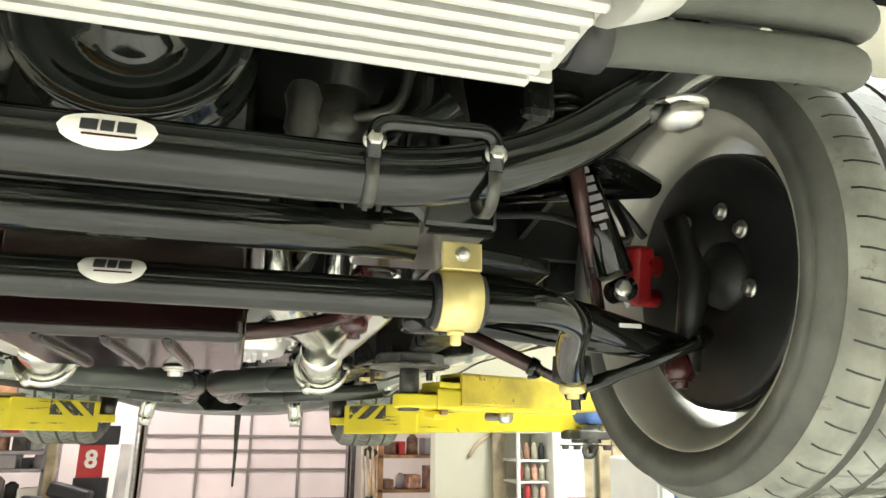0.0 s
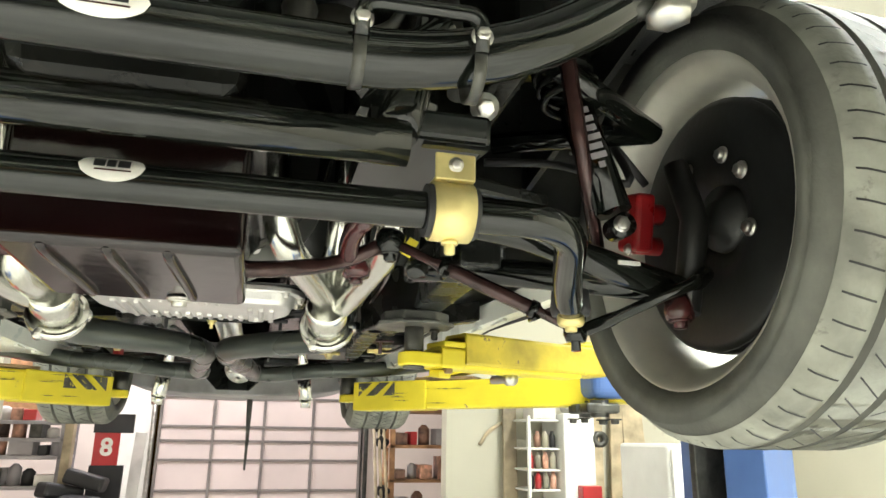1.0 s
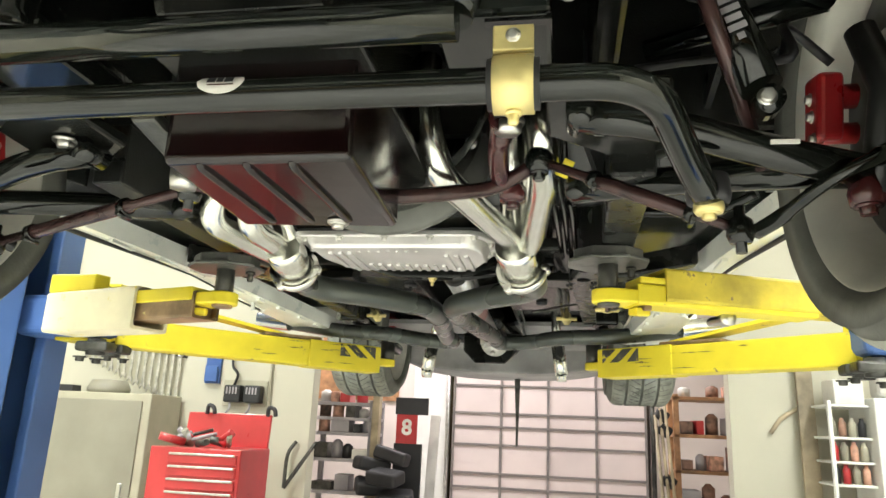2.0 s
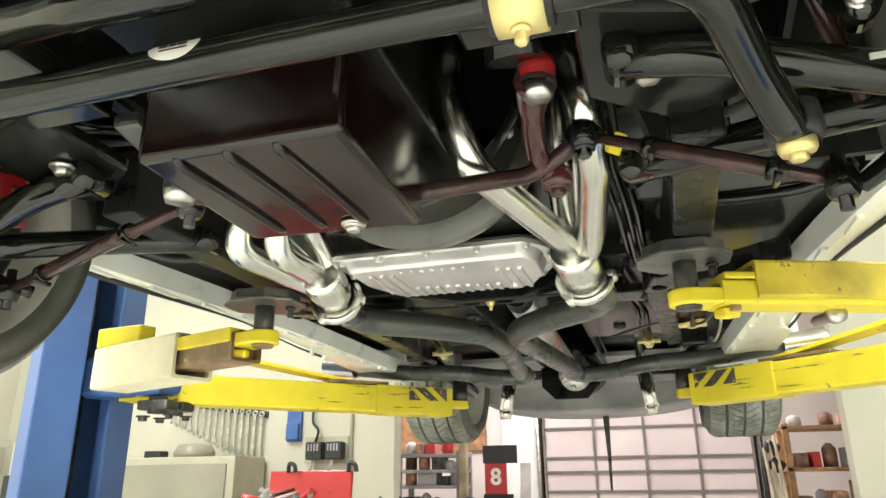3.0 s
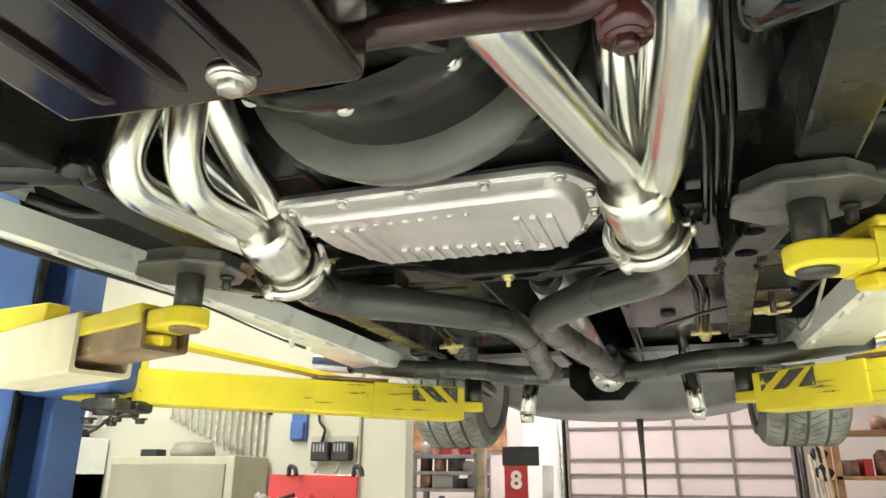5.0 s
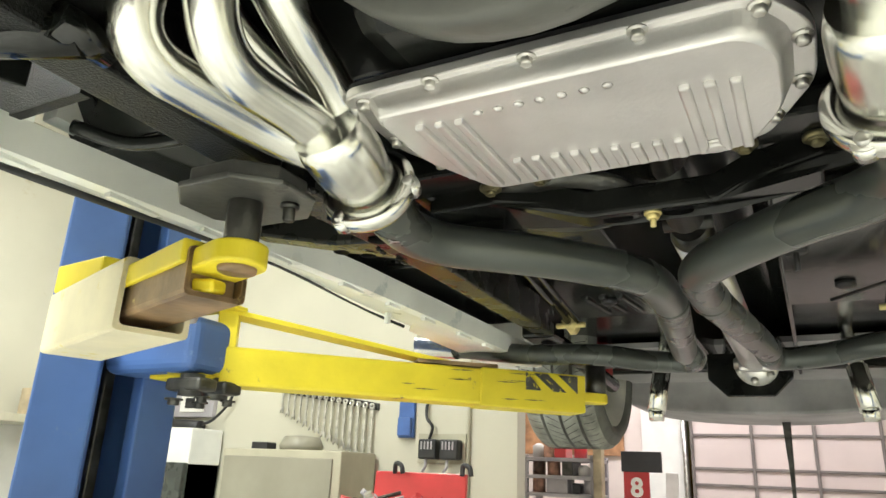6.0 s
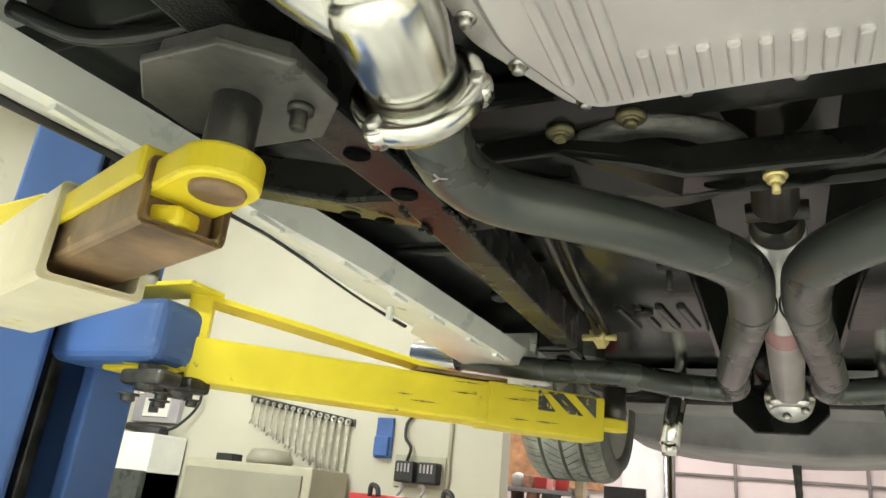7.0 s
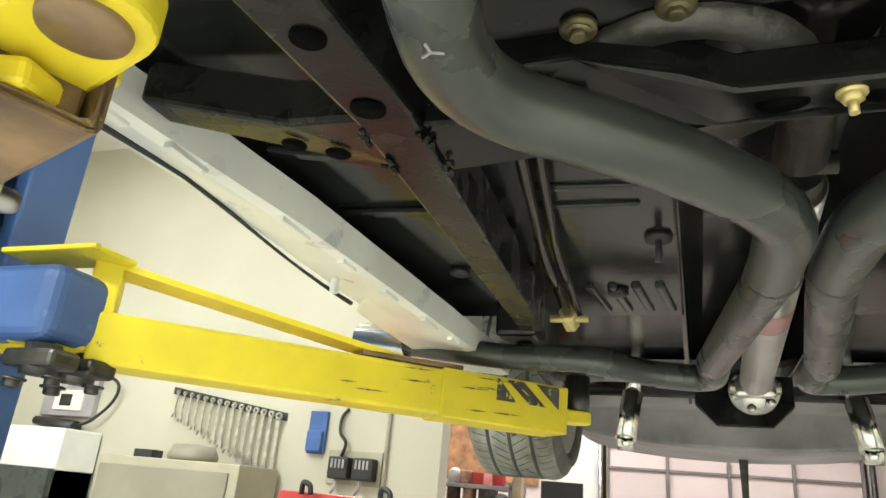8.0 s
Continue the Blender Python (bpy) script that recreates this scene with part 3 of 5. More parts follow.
# floor pan: two footwells and a raised tunnel, pressed ribs
def floor_side(s):
    part("floor_pan", box(min(s * 0.135, s * 0.71), 1.37, 1.80, max(s * 0.135, s * 0.71), 2.62, 1.83, 0.004), PANBLACK, CAR, "glossy black pressed floor pan")
    part("heel_panel", plate([(s * 0.135, 2.60, 1.80), (s * 0.775, 2.60, 1.80), (s * 0.775, 2.72, 1.92), (s * 0.135, 2.72, 1.92)], (0, 0.02, 0.02)), PANBLACK, CAR)
    part("rear_floor", box(min(s * 0.135, s * 0.60), 2.70, 1.90, max(s * 0.135, s * 0.60), 4.65, 1.93, 0.004), PANBLACK, CAR)
    part("toe_board", plate([(s * 0.135, 1.375, 1.795), (s * 0.74, 1.375, 1.795), (s * 0.74, 1.20, 2.06), (s * 0.135, 1.20, 2.06)], (0, -0.016, 0.0), 0.003), PANBLACK, CAR, "glossy black pressed toe board")
    part("toe_bead", tube(smooth_path([(s * 0.44, 1.378, 1.788), (s * 0.54, 1.372, 1.784), (s * 0.62, 1.352, 1.784), (s * 0.675, 1.31, 1.80)], 5), 0.010, 10), PANBLACK, CAR)
    for x in (0.50, 0.575):
        part("toe_crease", tube([(s * x, 1.345, 1.825), (s * (x - 0.006), 1.255, 1.96)], [0.009, 0.006], 10), PANBLACK, CAR)
    part("toe_bolt", bolt((s * 0.535, 1.335, 1.832), (0, -0.83, -0.55), 0.007, 0.008), STEEL, CAR)
    part("toe_side", plate([(s * 0.64, 1.21, 1.80), (s * 0.70, 1.10, 1.80), (s * 0.70, 1.10, 2.2), (s * 0.64, 1.21, 2.2)], (0, 0.014, 0), 0.003), PANBLACK, CAR)
    part("rail_web", plate([(s * 0.352, 1.02, 1.80), (s * 0.41, 1.36, 1.80), (s * 0.41, 1.30, 1.98), (s * 0.352, 1.02, 1.98)], (s * -0.008, 0, 0)), ROUGHBLACK, CAR, "black rough undercoated web beside the rail")
    for k in range(4 if s < 0 else 0):
        part("floor_rib", moved(box(-0.009, -0.085, 0.0, 0.009, 0.085, 0.014, 0.006, 3), pose(-0.165 - 0.042 * k, 2.485, 1.7925, 0, 0, -6)), PANBLACK, CAR)
    for y in (1.98, 2.04):
        part("floor_rib", moved(box(-0.07, -0.008, 0.0, 0.07, 0.008, 0.012, 0.005, 3), pose(s * 0.25, y, 1.794, 0, 0, s * -4)), PANBLACK, CAR)
    part("floor_brace", plate([(s * 0.37, 1.88, 1.80), (s * 0.62, 1.80, 1.80), (s * 0.62, 1.82, 1.80), (s * 0.37, 1.91, 1.80)], (0, 0, -0.011), 0.004), PANBLACK, CAR)
    part("floor_brace", plate([(s * 0.37, 2.02, 1.80), (s * 0.62, 2.0, 1.80), (s * 0.62, 2.02, 1.80), (s * 0.37, 2.045, 1.80)], (0, 0, -0.011), 0.004), PANBLACK, CAR)
    part("seat_stud", joined(lathe([(0, 0), (0.022, 0), (0.02, 0.008), (0, 0.008)], (s * 0.163, 2.17, 1.80), (0, 0, -1), 14), tube([(s * 0.163, 2.17, 1.80), (s * 0.163, 2.17, 1.758)], 0.0055, 8)), BLACKPL, CAR, "black threaded seat stud with washer")
    part("drain_plug", lathe([(0, 0), (0.02, 0), (0.02, 0.008), (0.012, 0.012), (0, 0.012)], (s * 0.25, 2.44, 1.80), (0, 0, -1), 14), BLACKPL, CAR)
    part("drain_plug", lathe([(0, 0), (0.02, 0), (0.02, 0.008), (0.012, 0.012), (0, 0.012)], (s * 0.52, 2.3, 1.80), (0, 0, -1), 14), BLACKPL, CAR)
    # frame rail, glossy; near-black discs paint the shade inside its uncut holes
    rail = [(0.350, 0.93), (0.408, 0.93), (0.408, 1.42), (0.391, 1.62), (0.334, 1.62), (0.345, 1.42)] if s < 0 else [(0.385, 0.93), (0.446, 0.93), (0.452, 1.30), (0.40, 1.62), (0.340, 1.62), (0.392, 1.30)]
    if s < 0:
        part("rail_horn", plate([(-0.350, 0.93, 1.698), (-0.402, 0.93, 1.698), (-0.402, 1.36, 1.698), (-0.347, 1.36, 1.698)], (0, 0, 0.10), 0.004), ROUGHBLACK, CAR, "rough black undercoated forward end of the frame rail")
        rail = [(0.347, 1.361), (0.405, 1.361)] + rail[2:]
    part("frame_rail", plate([(s * x, y, 1.696) for x, y in rail], (0, 0, 0.105), 0.005), RAILBLACK, CAR, "black frame rail with dark discs for its round holes")
    part("frame_rail", plate([(s * 0.336, 1.615, 1.697), (s * 0.391, 1.615, 1.697), (s * 0.436, 2.45, 1.722), (s * 0.392, 2.45, 1.722)], (0, 0, 0.075), 0.004), RAILBLACK, CAR, "black subframe connector")
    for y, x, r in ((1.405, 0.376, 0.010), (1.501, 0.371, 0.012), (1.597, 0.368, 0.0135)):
        part("rail_hole_disc", lathe([(0, 0), (r, 0), (r + 0.002, 0.001), (0, 0.001)], (s * x, y, 1.6955), (0, 0, -1), 18), HOLESHADE, CAR)
    part("outrigger", plate([(s * 0.38, 1.62, 1.702), (s * 0.38, 1.72, 1.702), (s * 0.45, 1.705, 1.712), (s * 0.62, 1.64, 1.735), (s * 0.62, 1.595, 1.735), (s * 0.47, 1.63, 1.712)], (0, 0, 0.05), 0.005), RAILBLACK, CAR)
    # same dark discs on the outrigger, shade of its holes as colour
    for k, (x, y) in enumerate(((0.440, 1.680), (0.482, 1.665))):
        part("rail_hole_disc", lathe([(0, 0), (0.013, 0), (0, 0.001)], (s * x, y, 1.7045 + 0.006 * k), (0, 0, -1), 16), HOLESHADE, CAR)
    part("gusset", plate([(s * 0.338, 1.64, 1.702), (s * 0.338, 1.73, 1.702), (s * 0.20, 1.73, 1.712), (s * 0.20, 1.665, 1.712)], (0, 0, 0.02), 0.003), GLOSSBLACK, CAR)
    part("brake_line", tube(bend_path([(s * 0.30, 1.55, 1.76), (s * 0.285, 1.75, 1.765), (s * 0.335, 2.15, 1.775), (s * 0.335, 2.42, 1.735)], 0.06), 0.009, 10), SATIN, CAR)
    part("brake_line", tube(bend_path([(s * 0.285, 1.55, 1.765), (s * 0.265, 1.75, 1.77), (s * 0.315, 2.15, 1.778), (s * 0.318, 2.42, 1.742)], 0.06), 0.007, 10), SATIN, CAR)
    part("line_fitting", joined(tube([(s * 0.335, 2.38, 1.742), (s * 0.335, 2.43, 1.730)], 0.016, 6), tube([(s * 0.30, 2.405, 1.735), (s * 0.37, 2.405, 1.735)], 0.007, 6)), GOLD, CAR, "brass line fitting")
    # rear leaf spring eye bracket and rear shock tube
    part("spring_hanger", box(min(s * 0.43, s * 0.52), 2.55, 1.74, max(s * 0.43, s * 0.52), 2.66, 1.92, 0.01), GLOSSBLACK, CAR)
    part("trailing_arm", tube([(s * 0.47, 2.62, 1.76), (s * 0.50, 3.45, 1.73)], 0.028, 12), GLOSSBLACK, CAR)
    part("rear_shock", joined(tube([(s * 0.318, 3.32, 1.62), (s * 0.30, 3.36, 1.76)], 0.031, 20), tube([(s * 0.30, 3.36, 1.76), (s * 0.27, 3.45, 2.05)], 0.022, 16), lathe([(0, -0.022), (0.024, -0.022), (0.024, 0.022), (0, 0.022)], (s * 0.318, 3.32, 1.61), (1, 0, 0), 16)), CHROME, CAR, "bright chromed rear shock absorber")


both(floor_side)
tun = [(-0.142, 1.812), (-0.132, 1.89), (-0.10, 1.95), (0.10, 1.95), (0.132, 1.89), (0.142, 1.812)]
part("tunnel", plate([(x, 1.37, z) for x, z in tun + [(x * 0.93, z - (0.012 if z > 1.9 else 0.0)) for x, z in reversed(tun)]], (0, 3.25, 0)), PANBLACK, CAR)
part("firewall", box(-0.85, 1.12, 1.85, 0.85, 1.14, 2.42, 0), ROUGHBLACK, CAR)

# engine, bell housing, gearbox
part("engine_block", joined(box(-0.10, 0.58, 1.745, 0.095, 1.02, 2.2, 0.02), box(-0.30, 0.60, 1.98, 0.30, 1.0, 2.3, 0.05)), GLOSSBLACK, CAR)
sump_bm = plate([(-0.112, 0.664, 1.620), (0.103, 0.664, 1.620), (0.100, 0.898, 1.614), (-0.116, 0.884, 1.614)], (0, 0, 0.16))
bmesh.ops.bevel(sump_bm, geom=sump_bm.edges[:], offset=0.009, segments=4, affect="EDGES", profile=0.5)
for f in sump_bm.faces:
    f.smooth = f.calc_area() < 0.004
SUMP = part("oil_sump", sump_bm, MAROON, CAR, "dark maroon painted oil sump with pressed channels")
for x in (-0.066, -0.012, 0.040):
    ridge = tube(smooth_path([(x - 0.004, 0.672, 1.624), (x - 0.004, 0.688, 1.6185), (x, 0.78, 1.6155), (x + 0.002, 0.850, 1.6135), (x + 0.002, 0.868, 1.619)], 4), 0.0052, 10)
    part("sump_channel", ridge, MAROON, SUMP)
part("drain_plug", joined(lathe([(0, 0), (0.0145, 0), (0.0145, 0.003), (0, 0.003)], (0.027, 0.864, 1.614), (0, 0, -1), 20), bolt((0.027, 0.864, 1.611), (0, 0, -1), 0.0085, 0.008)), STEEL, SUMP, "steel drain plug with gold washer")
part("sump_rail", box(-0.125, 0.60, 1.735, 0.115, 1.02, 1.75, 0.004), GLOSSBLACK, CAR)
part("sump_shallow", plate([(-0.09, 0.885, 1.65), (0.09, 0.885, 1.65), (0.11, 1.04, 1.725), (-0.11, 1.04, 1.725)], (0, 0, 0.06), 0.01), GLOSSBLACK, CAR)
part("bell_housing", lathe([(0.205, 0.0), (0.21, 0.02), (0.205, 0.04), (0.165, 0.22), (0.0, 0.24)], (0, 1.02, 1.905), (0, 1, 0), 40), GLOSSBLACK, CAR, "black bell housing")
part("inspection_cover", lathe([(0.15, 0.0), (0.212, 0.0), (0.216, 0.012), (0.205, 0.05), (0.19, 0.06)], (0, 1.185, 1.905), (0, 1, 0), 40), COVER, CAR, "dark grey inspection cover with bolts")
for a in (-150, -120, -90, -60, -30):
    part("cover_bolt", bolt((0.20 * math.cos(radians(a)), 1.058, 1.905 + 0.20 * math.sin(radians(a))), (0, -1, -0.6), 0.0065, 0.008), STEEL, CAR)
part("gearbox", joined(box(-0.165, 1.20, 1.735, 0.165, 1.52, 1.93, 0.03), tube([(0, 1.50, 1.85), (0, 1.74, 1.83)], [0.10, 0.045], 24)), GLOSSBLACK, CAR)
# ribbed pan with bolted flange
def rounded(pts, r, n=5):
    """A plan outline with its corners rounded."""
    out = []
    for i, p in enumerate(pts):
        p, q, w = Vector(p), Vector(pts[i - 1]), Vector(pts[(i + 1) % len(pts)])
        u, v = p + (q - p).normalized() * r, p + (w - p).normalized() * r
        out += [(1 - k / n) ** 2 * u + 2 * k / n * (1 - k / n) * p + (k / n) ** 2 * v for k in range(n + 1)]
    return out


def drafted(top, bottom, z_top, z_bot, lip):
    """A shallow tray with sloped sides and a rounded lower edge; both outlines have the same count."""
    bm = bmesh.new()
    mid = sum(bottom, Vector((0, 0))) / len(bottom)
    levels = [(top, z_top), ([t.lerp(b, 0.85) for t, b in zip(top, bottom)], z_bot + lip), ([b + (mid - b) * 0.012 for b in bottom], z_bot + lip * 0.3), ([b + (mid - b) * 0.035 for b in bottom], z_bot)]
    rings = [[bm.verts.new((*p, z)) for p in pts] for pts, z in levels]
    for n, (a, b) in enumerate(zip(rings, rings[1:])):
        for k in range(len(a)):
            bm.faces.new((a[k], a[(k + 1) % len(a)], b[(k + 1) % len(a)], b[k])).smooth = n > 0
    bm.faces.new(rings[-1])
    bm.faces.new(rings[0][::-1])
    bmesh.ops.recalc_face_normals(bm, faces=bm.faces[:])
    return bm


fl = rounded([(-0.206, 1.268), (0.158, 1.268), (0.192, 1.318), (0.192, 1.40), (0.148, 1.496), (-0.150, 1.500), (-0.206, 1.385)], 0.022)
lo = rounded([(-0.176, 1.279), (0.146, 1.279), (0.168, 1.312), (0.168, 1.396), (0.136, 1.466), (-0.136, 1.472), (-0.176, 1.376)], 0.017)
PAN = part("gearbox_pan", joined(plate([(x, y, 1.709) for x, y in fl], (0, 0, 0.011), 0.002), drafted([p.lerp(q, 0.35) for p, q in zip(lo, fl)], lo, 1.712, 1.687, 0.010)), ALU, CAR, "bright cast aluminium gearbox pan with ribs and a bolted flange")
part("pan_gasket", plate([(x * 0.995, 1.383 + (y - 1.383) * 0.99, 1.7205) for x, y in fl], (0, 0, 0.004)), BLACKPL, PAN)
for k in range(15):
    x = -0.138 + k * 0.0193
    top = 1.305 if k < 3 or k > 11 else 1.398
    part("pan_rib", box(x - 0.0048, top + 0.002 * k, 1.6818, x + 0.0048, 1.457 - (0.03 if k == 0 else 0), 1.690, 0.0022, 2), ALU, PAN)
for k in range(7):
    part("pan_boss", lathe([(0, 0), (0.0048, 0), (0.0036, 0.002), (0, 0.0026)], (-0.078 + k * 0.0193, 1.306, 1.687), (0, 0, -1), 12), ALU, PAN)
part("pan_plug", bolt((0.104, 1.448, 1.687), (0, 0, -1), 0.009, 0.006, 1.25), ALU, PAN)
for x, y in [(-0.185, 1.283), (-0.11, 1.273), (-0.02, 1.273), (0.07, 1.273), (0.155, 1.279), (0.182, 1.33), (0.180, 1.395), (0.157, 1.45), (0.10, 1.489), (0.02, 1.489), (-0.06, 1.489), (-0.14, 1.487), (-0.178, 1.425), (-0.196, 1.36)]:
    part("pan_bolt", bolt((x, y, 1.709), (0, 0, -1), 0.0055, 0.008), STEEL, PAN)

# gearbox crossmember
xm = [(-0.30, 1.62, 1.735), (-0.20, 1.615, 1.735), (-0.12, 1.64, 1.728), (-0.08, 1.655, 1.715), (0.08, 1.655, 1.715), (0.12, 1.64, 1.728), (0.20, 1.615, 1.735), (0.30, 1.62, 1.735), (0.30, 1.70, 1.735), (0.18, 1.71, 1.735), (0.09, 1.715, 1.715), (-0.09, 1.715, 1.715), (-0.18, 1.71, 1.735), (-0.30, 1.70, 1.735)]
XM = part("gearbox_crossmember", plate(xm, (0, 0, 0.035), 0.004), GLOSSBLACK, CAR, "glossy black gearbox crossmember with dark discs for its oval holes")
# oval dark discs paint the hole shade; the plate itself is not pierced
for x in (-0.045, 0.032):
    part("oval_hole_disc", moved(lathe([(0, 0), (0.015, 0), (0, 0.001)], (0, 0, 0), (0, 0, -1), 20), Matrix.Translation((x, 1.683, 1.7145)) @ Matrix.Diagonal((1.35, 0.9, 1, 1))), HOLESHADE, XM)
part("mount_bolt", joined(bolt((0.002, 1.675, 1.714), (0, 0, -1), 0.0085, 0.009, 1.35), tube([(0.002, 1.675, 1.715), (0.002, 1.675, 1.695)], 0.004, 8)), GOLD, XM, "gold zinc mount bolt")
for x, y in ((-0.195, 1.600), (-0.122, 1.590), (0.122, 1.590), (0.195, 1.600)):
    part("grommet_bolt", joined(lathe([(0, 0), (0.015, 0), (0.015, 0.005), (0.010, 0.007), (0, 0.007)], (x, y, 1.752), (0, 0, -1), 18), bolt((x, y, 1.746), (0, 0, -1), 0.0075, 0.007)), BRASSY, XM)
part("crossmember_front", plate([(-0.32, 1.54, 1.752), (0.32, 1.54, 1.752), (0.32, 1.61, 1.752), (-0.32, 1.61, 1.752)], (0, 0, 0.03), 0.006), GLOSSBLACK, CAR)
part("heat_shield", lathe([(0.07, 0), (0.10, 0.0), (0.11, 0.012), (0.07, 0.014)], (-0.12, 1.70, 1.762), (0, 0, -1), 24), DARKSTEEL, CAR)

# propeller shaft, axle
SH = part("propeller_shaft", joined(tube([(0.006, 2.02, 1.80), (0.022, 3.0, 1.742)], 0.038, 24), tube([(0.022, 3.0, 1.742), (0.024, 3.08, 1.738)], [0.038, 0.026], 20)), ALU, CAR, "bright aluminium propeller shaft")
part("slip_yoke", joined(tube([(0.002, 1.74, 1.825), (0.005, 1.95, 1.805)], [0.026, 0.030], 20), tube([(-0.034, 1.97, 1.803), (0.046, 1.97, 1.803)], 0.014, 14), tube([(0.005, 1.985, 1.803), (0.006, 2.02, 1.80)], [0.030, 0.037], 20)), DARKSTEEL, SH, "dark steel slip yoke")
part("shaft_label", lathe([(0.0385, 0), (0.0385, 0.10)], (0.0125, 2.42, 1.7763), (0.0163, 0.998, -0.059), 24), mat("pink_label", (0.60, 0.34, 0.34), 0.5), SH, "pink paper label with dark print")
part("universal_joint", moved(joined(box(-0.05, 2.86, 1.69, 0.05, 2.90, 1.74, 0.012), tube([(-0.06, 2.88, 1.715), (0.06, 2.88, 1.715)], 0.016, 14), lathe([(0, 0), (0.062, 0), (0.062, 0.016), (0.04, 0.03), (0, 0.03)], (0, 2.91, 1.715), (0, 1, 0), 24)), Matrix.Translation((0.024, 0.20, 0.022))), STEEL, CAR, "bright steel universal joint and yoke")
for k in range(6):
    a = radians(60 * k + 20)
    part("yoke_bolt", bolt((0.024 + 0.05 * math.cos(a), 3.11, 1.737 + 0.05 * math.sin(a)), (0, -1, 0), 0.008, 0.012), STEEL, CAR)
octo = [(0.135 * sx, z) for sx, z in ((-0.5, 1.625), (0.5, 1.625), (0.9, 1.68), (0.9, 1.76), (-0.9, 1.76), (-0.9, 1.68))]
part("pinion_plate", plate([(x, 3.15, z + 0.022) for x, z in octo], (0, 0.02, 0), 0.004), GLOSSBLACK, CAR, "black pinion support plate")
part("axle", joined(tube([(-0.62, 3.65, 1.84), (0.62, 3.65, 1.84)], 0.042, 16), lathe([(0.0, -0.66), (0.06, -0.65), (0.07, -0.45), (0.10, -0.2), (0.13, 0), (0.11, 0.13), (0, 0.16)], (0, 3.65, 1.84), (0, 1, 0), 24)), GLOSSBLACK, CAR)
tk = [(0.62 * math.sin(a), 1.765 - 0.10 * math.cos(a * 0.95)) for a in (math.pi * (-0.5 + k / 14) for k in range(15))]
part("fuel_tank", plate([(x, 3.95, z) for x, z in tk] + [(0.62, 3.95, 1.93), (-0.62, 3.95, 1.93)], (0, 0.55, 0), 0.012), TANK, CAR, "dull grey coated fuel tank with creased skin")
part("tank_front", plate([(-0.60, 3.42, 1.86), (0.60, 3.42, 1.86), (0.60, 3.97, 1.80), (-0.60, 3.97, 1.80)], (0, 0.0, 0.02)), TANK, CAR)


# exhaust
def exhaust(s):
    p = bend_path([(s * 0.240, 1.375, 1.668), (s * 0.272, 1.540, 1.662), (s * 0.150, 1.640, 1.664), (s * 0.031, 1.785, 1.664), (s * 0.031, 1.98, 1.670), (s * 0.088, 2.48, 1.672)], 0.075, 7)
    X = part("exhaust_pipe", tube(p, 0.0285, 24), GUN, CAR, "graphite coated exhaust pipe")
    part("side_pipe", tube(bend_path([(s * 0.082, 2.42, 1.672), (s * 0.085, 2.66, 1.676), (s * 0.21, 2.63, 1.68), (s * 0.31, 2.54, 1.688), (s * 0.52, 2.58, 1.70), (s * 0.82, 2.62, 1.745)], 0.085, 7), 0.0275, 20), GUN, CAR, "graphite coated side pipe")
    part("tip", tube([(s * 0.74, 2.612, 1.736), (s * 0.875, 2.63, 1.752)], 0.035, 20, caps=False), CHROME, CAR)
    part("weld_bead", lathe([(0.0285, -0.004), (0.031, 0), (0.0285, 0.004)], (s * 0.031, 1.975, 1.670), (0, 1, 0), 24), GUN, X)
    for _ in range(1):
        fx, fy, fz = s * 0.240, 1.382, 1.668
        fd = Vector((s * -0.15, -0.93, 0.28)).normalized()
        F = part("collector_flange", lathe([(0.034, -0.010), (0.050, -0.010), (0.052, -0.005), (0.052, 0.007), (0.048, 0.010), (0.036, 0.012)], (fx, fy, fz), fd, 32, True), CHROME, CAR, "bright collector flange with three bolts")
        side = fd.cross(Vector((0, 0, 1))).normalized()
        up = side.cross(fd)
        for k in range(3):
            q = Vector((fx, fy, fz)) + 0.047 * (math.cos(radians(-90 + 120 * k + 30)) * side + math.sin(radians(-90 + 120 * k + 30)) * up)
            part("flange_ear", lathe([(0, -0.009), (0.010, -0.009), (0.0105, 0.005), (0, 0.006)], q, fd, 20), CHROME, F)
            part("flange_bolt", joined(bolt(q + fd * 0.005, fd, 0.0065, 0.008), tube([q, q - fd * 0.016], 0.004, 8)), STEEL, F)
    c0 = Vector((s * 0.240, 1.382, 1.668))
    cd = Vector((s * -0.10, -0.95, 0.24)).normalized()
    part("collector", tube([c0, c0 + cd * 0.025, c0 + cd * 0.055, c0 + cd * 0.085, c0 + cd * 0.105], [0.033, 0.0365, 0.0395, 0.0395, 0.0355], 32), CHROME, CAR, "polished four into one header collector")
    runs = [
        [(0.279, 1.27, 1.689), (0.304, 1.106, 1.695), (0.262, 1.10, 1.80), (0.24, 1.09, 2.0)],
        [(0.238, 1.27, 1.692), (0.247, 1.145, 1.695), (0.218, 1.110, 1.80), (0.20, 1.09, 2.0)],
        [(0.222, 1.29, 1.730), (0.215, 1.19, 1.760), (0.215, 1.09, 1.84), (0.21, 0.98, 2.0)],
        [(0.262, 1.28, 1.735), (0.280, 1.18, 1.762), (0.284, 1.10, 1.84), (0.26, 0.98, 2.0)],
    ]
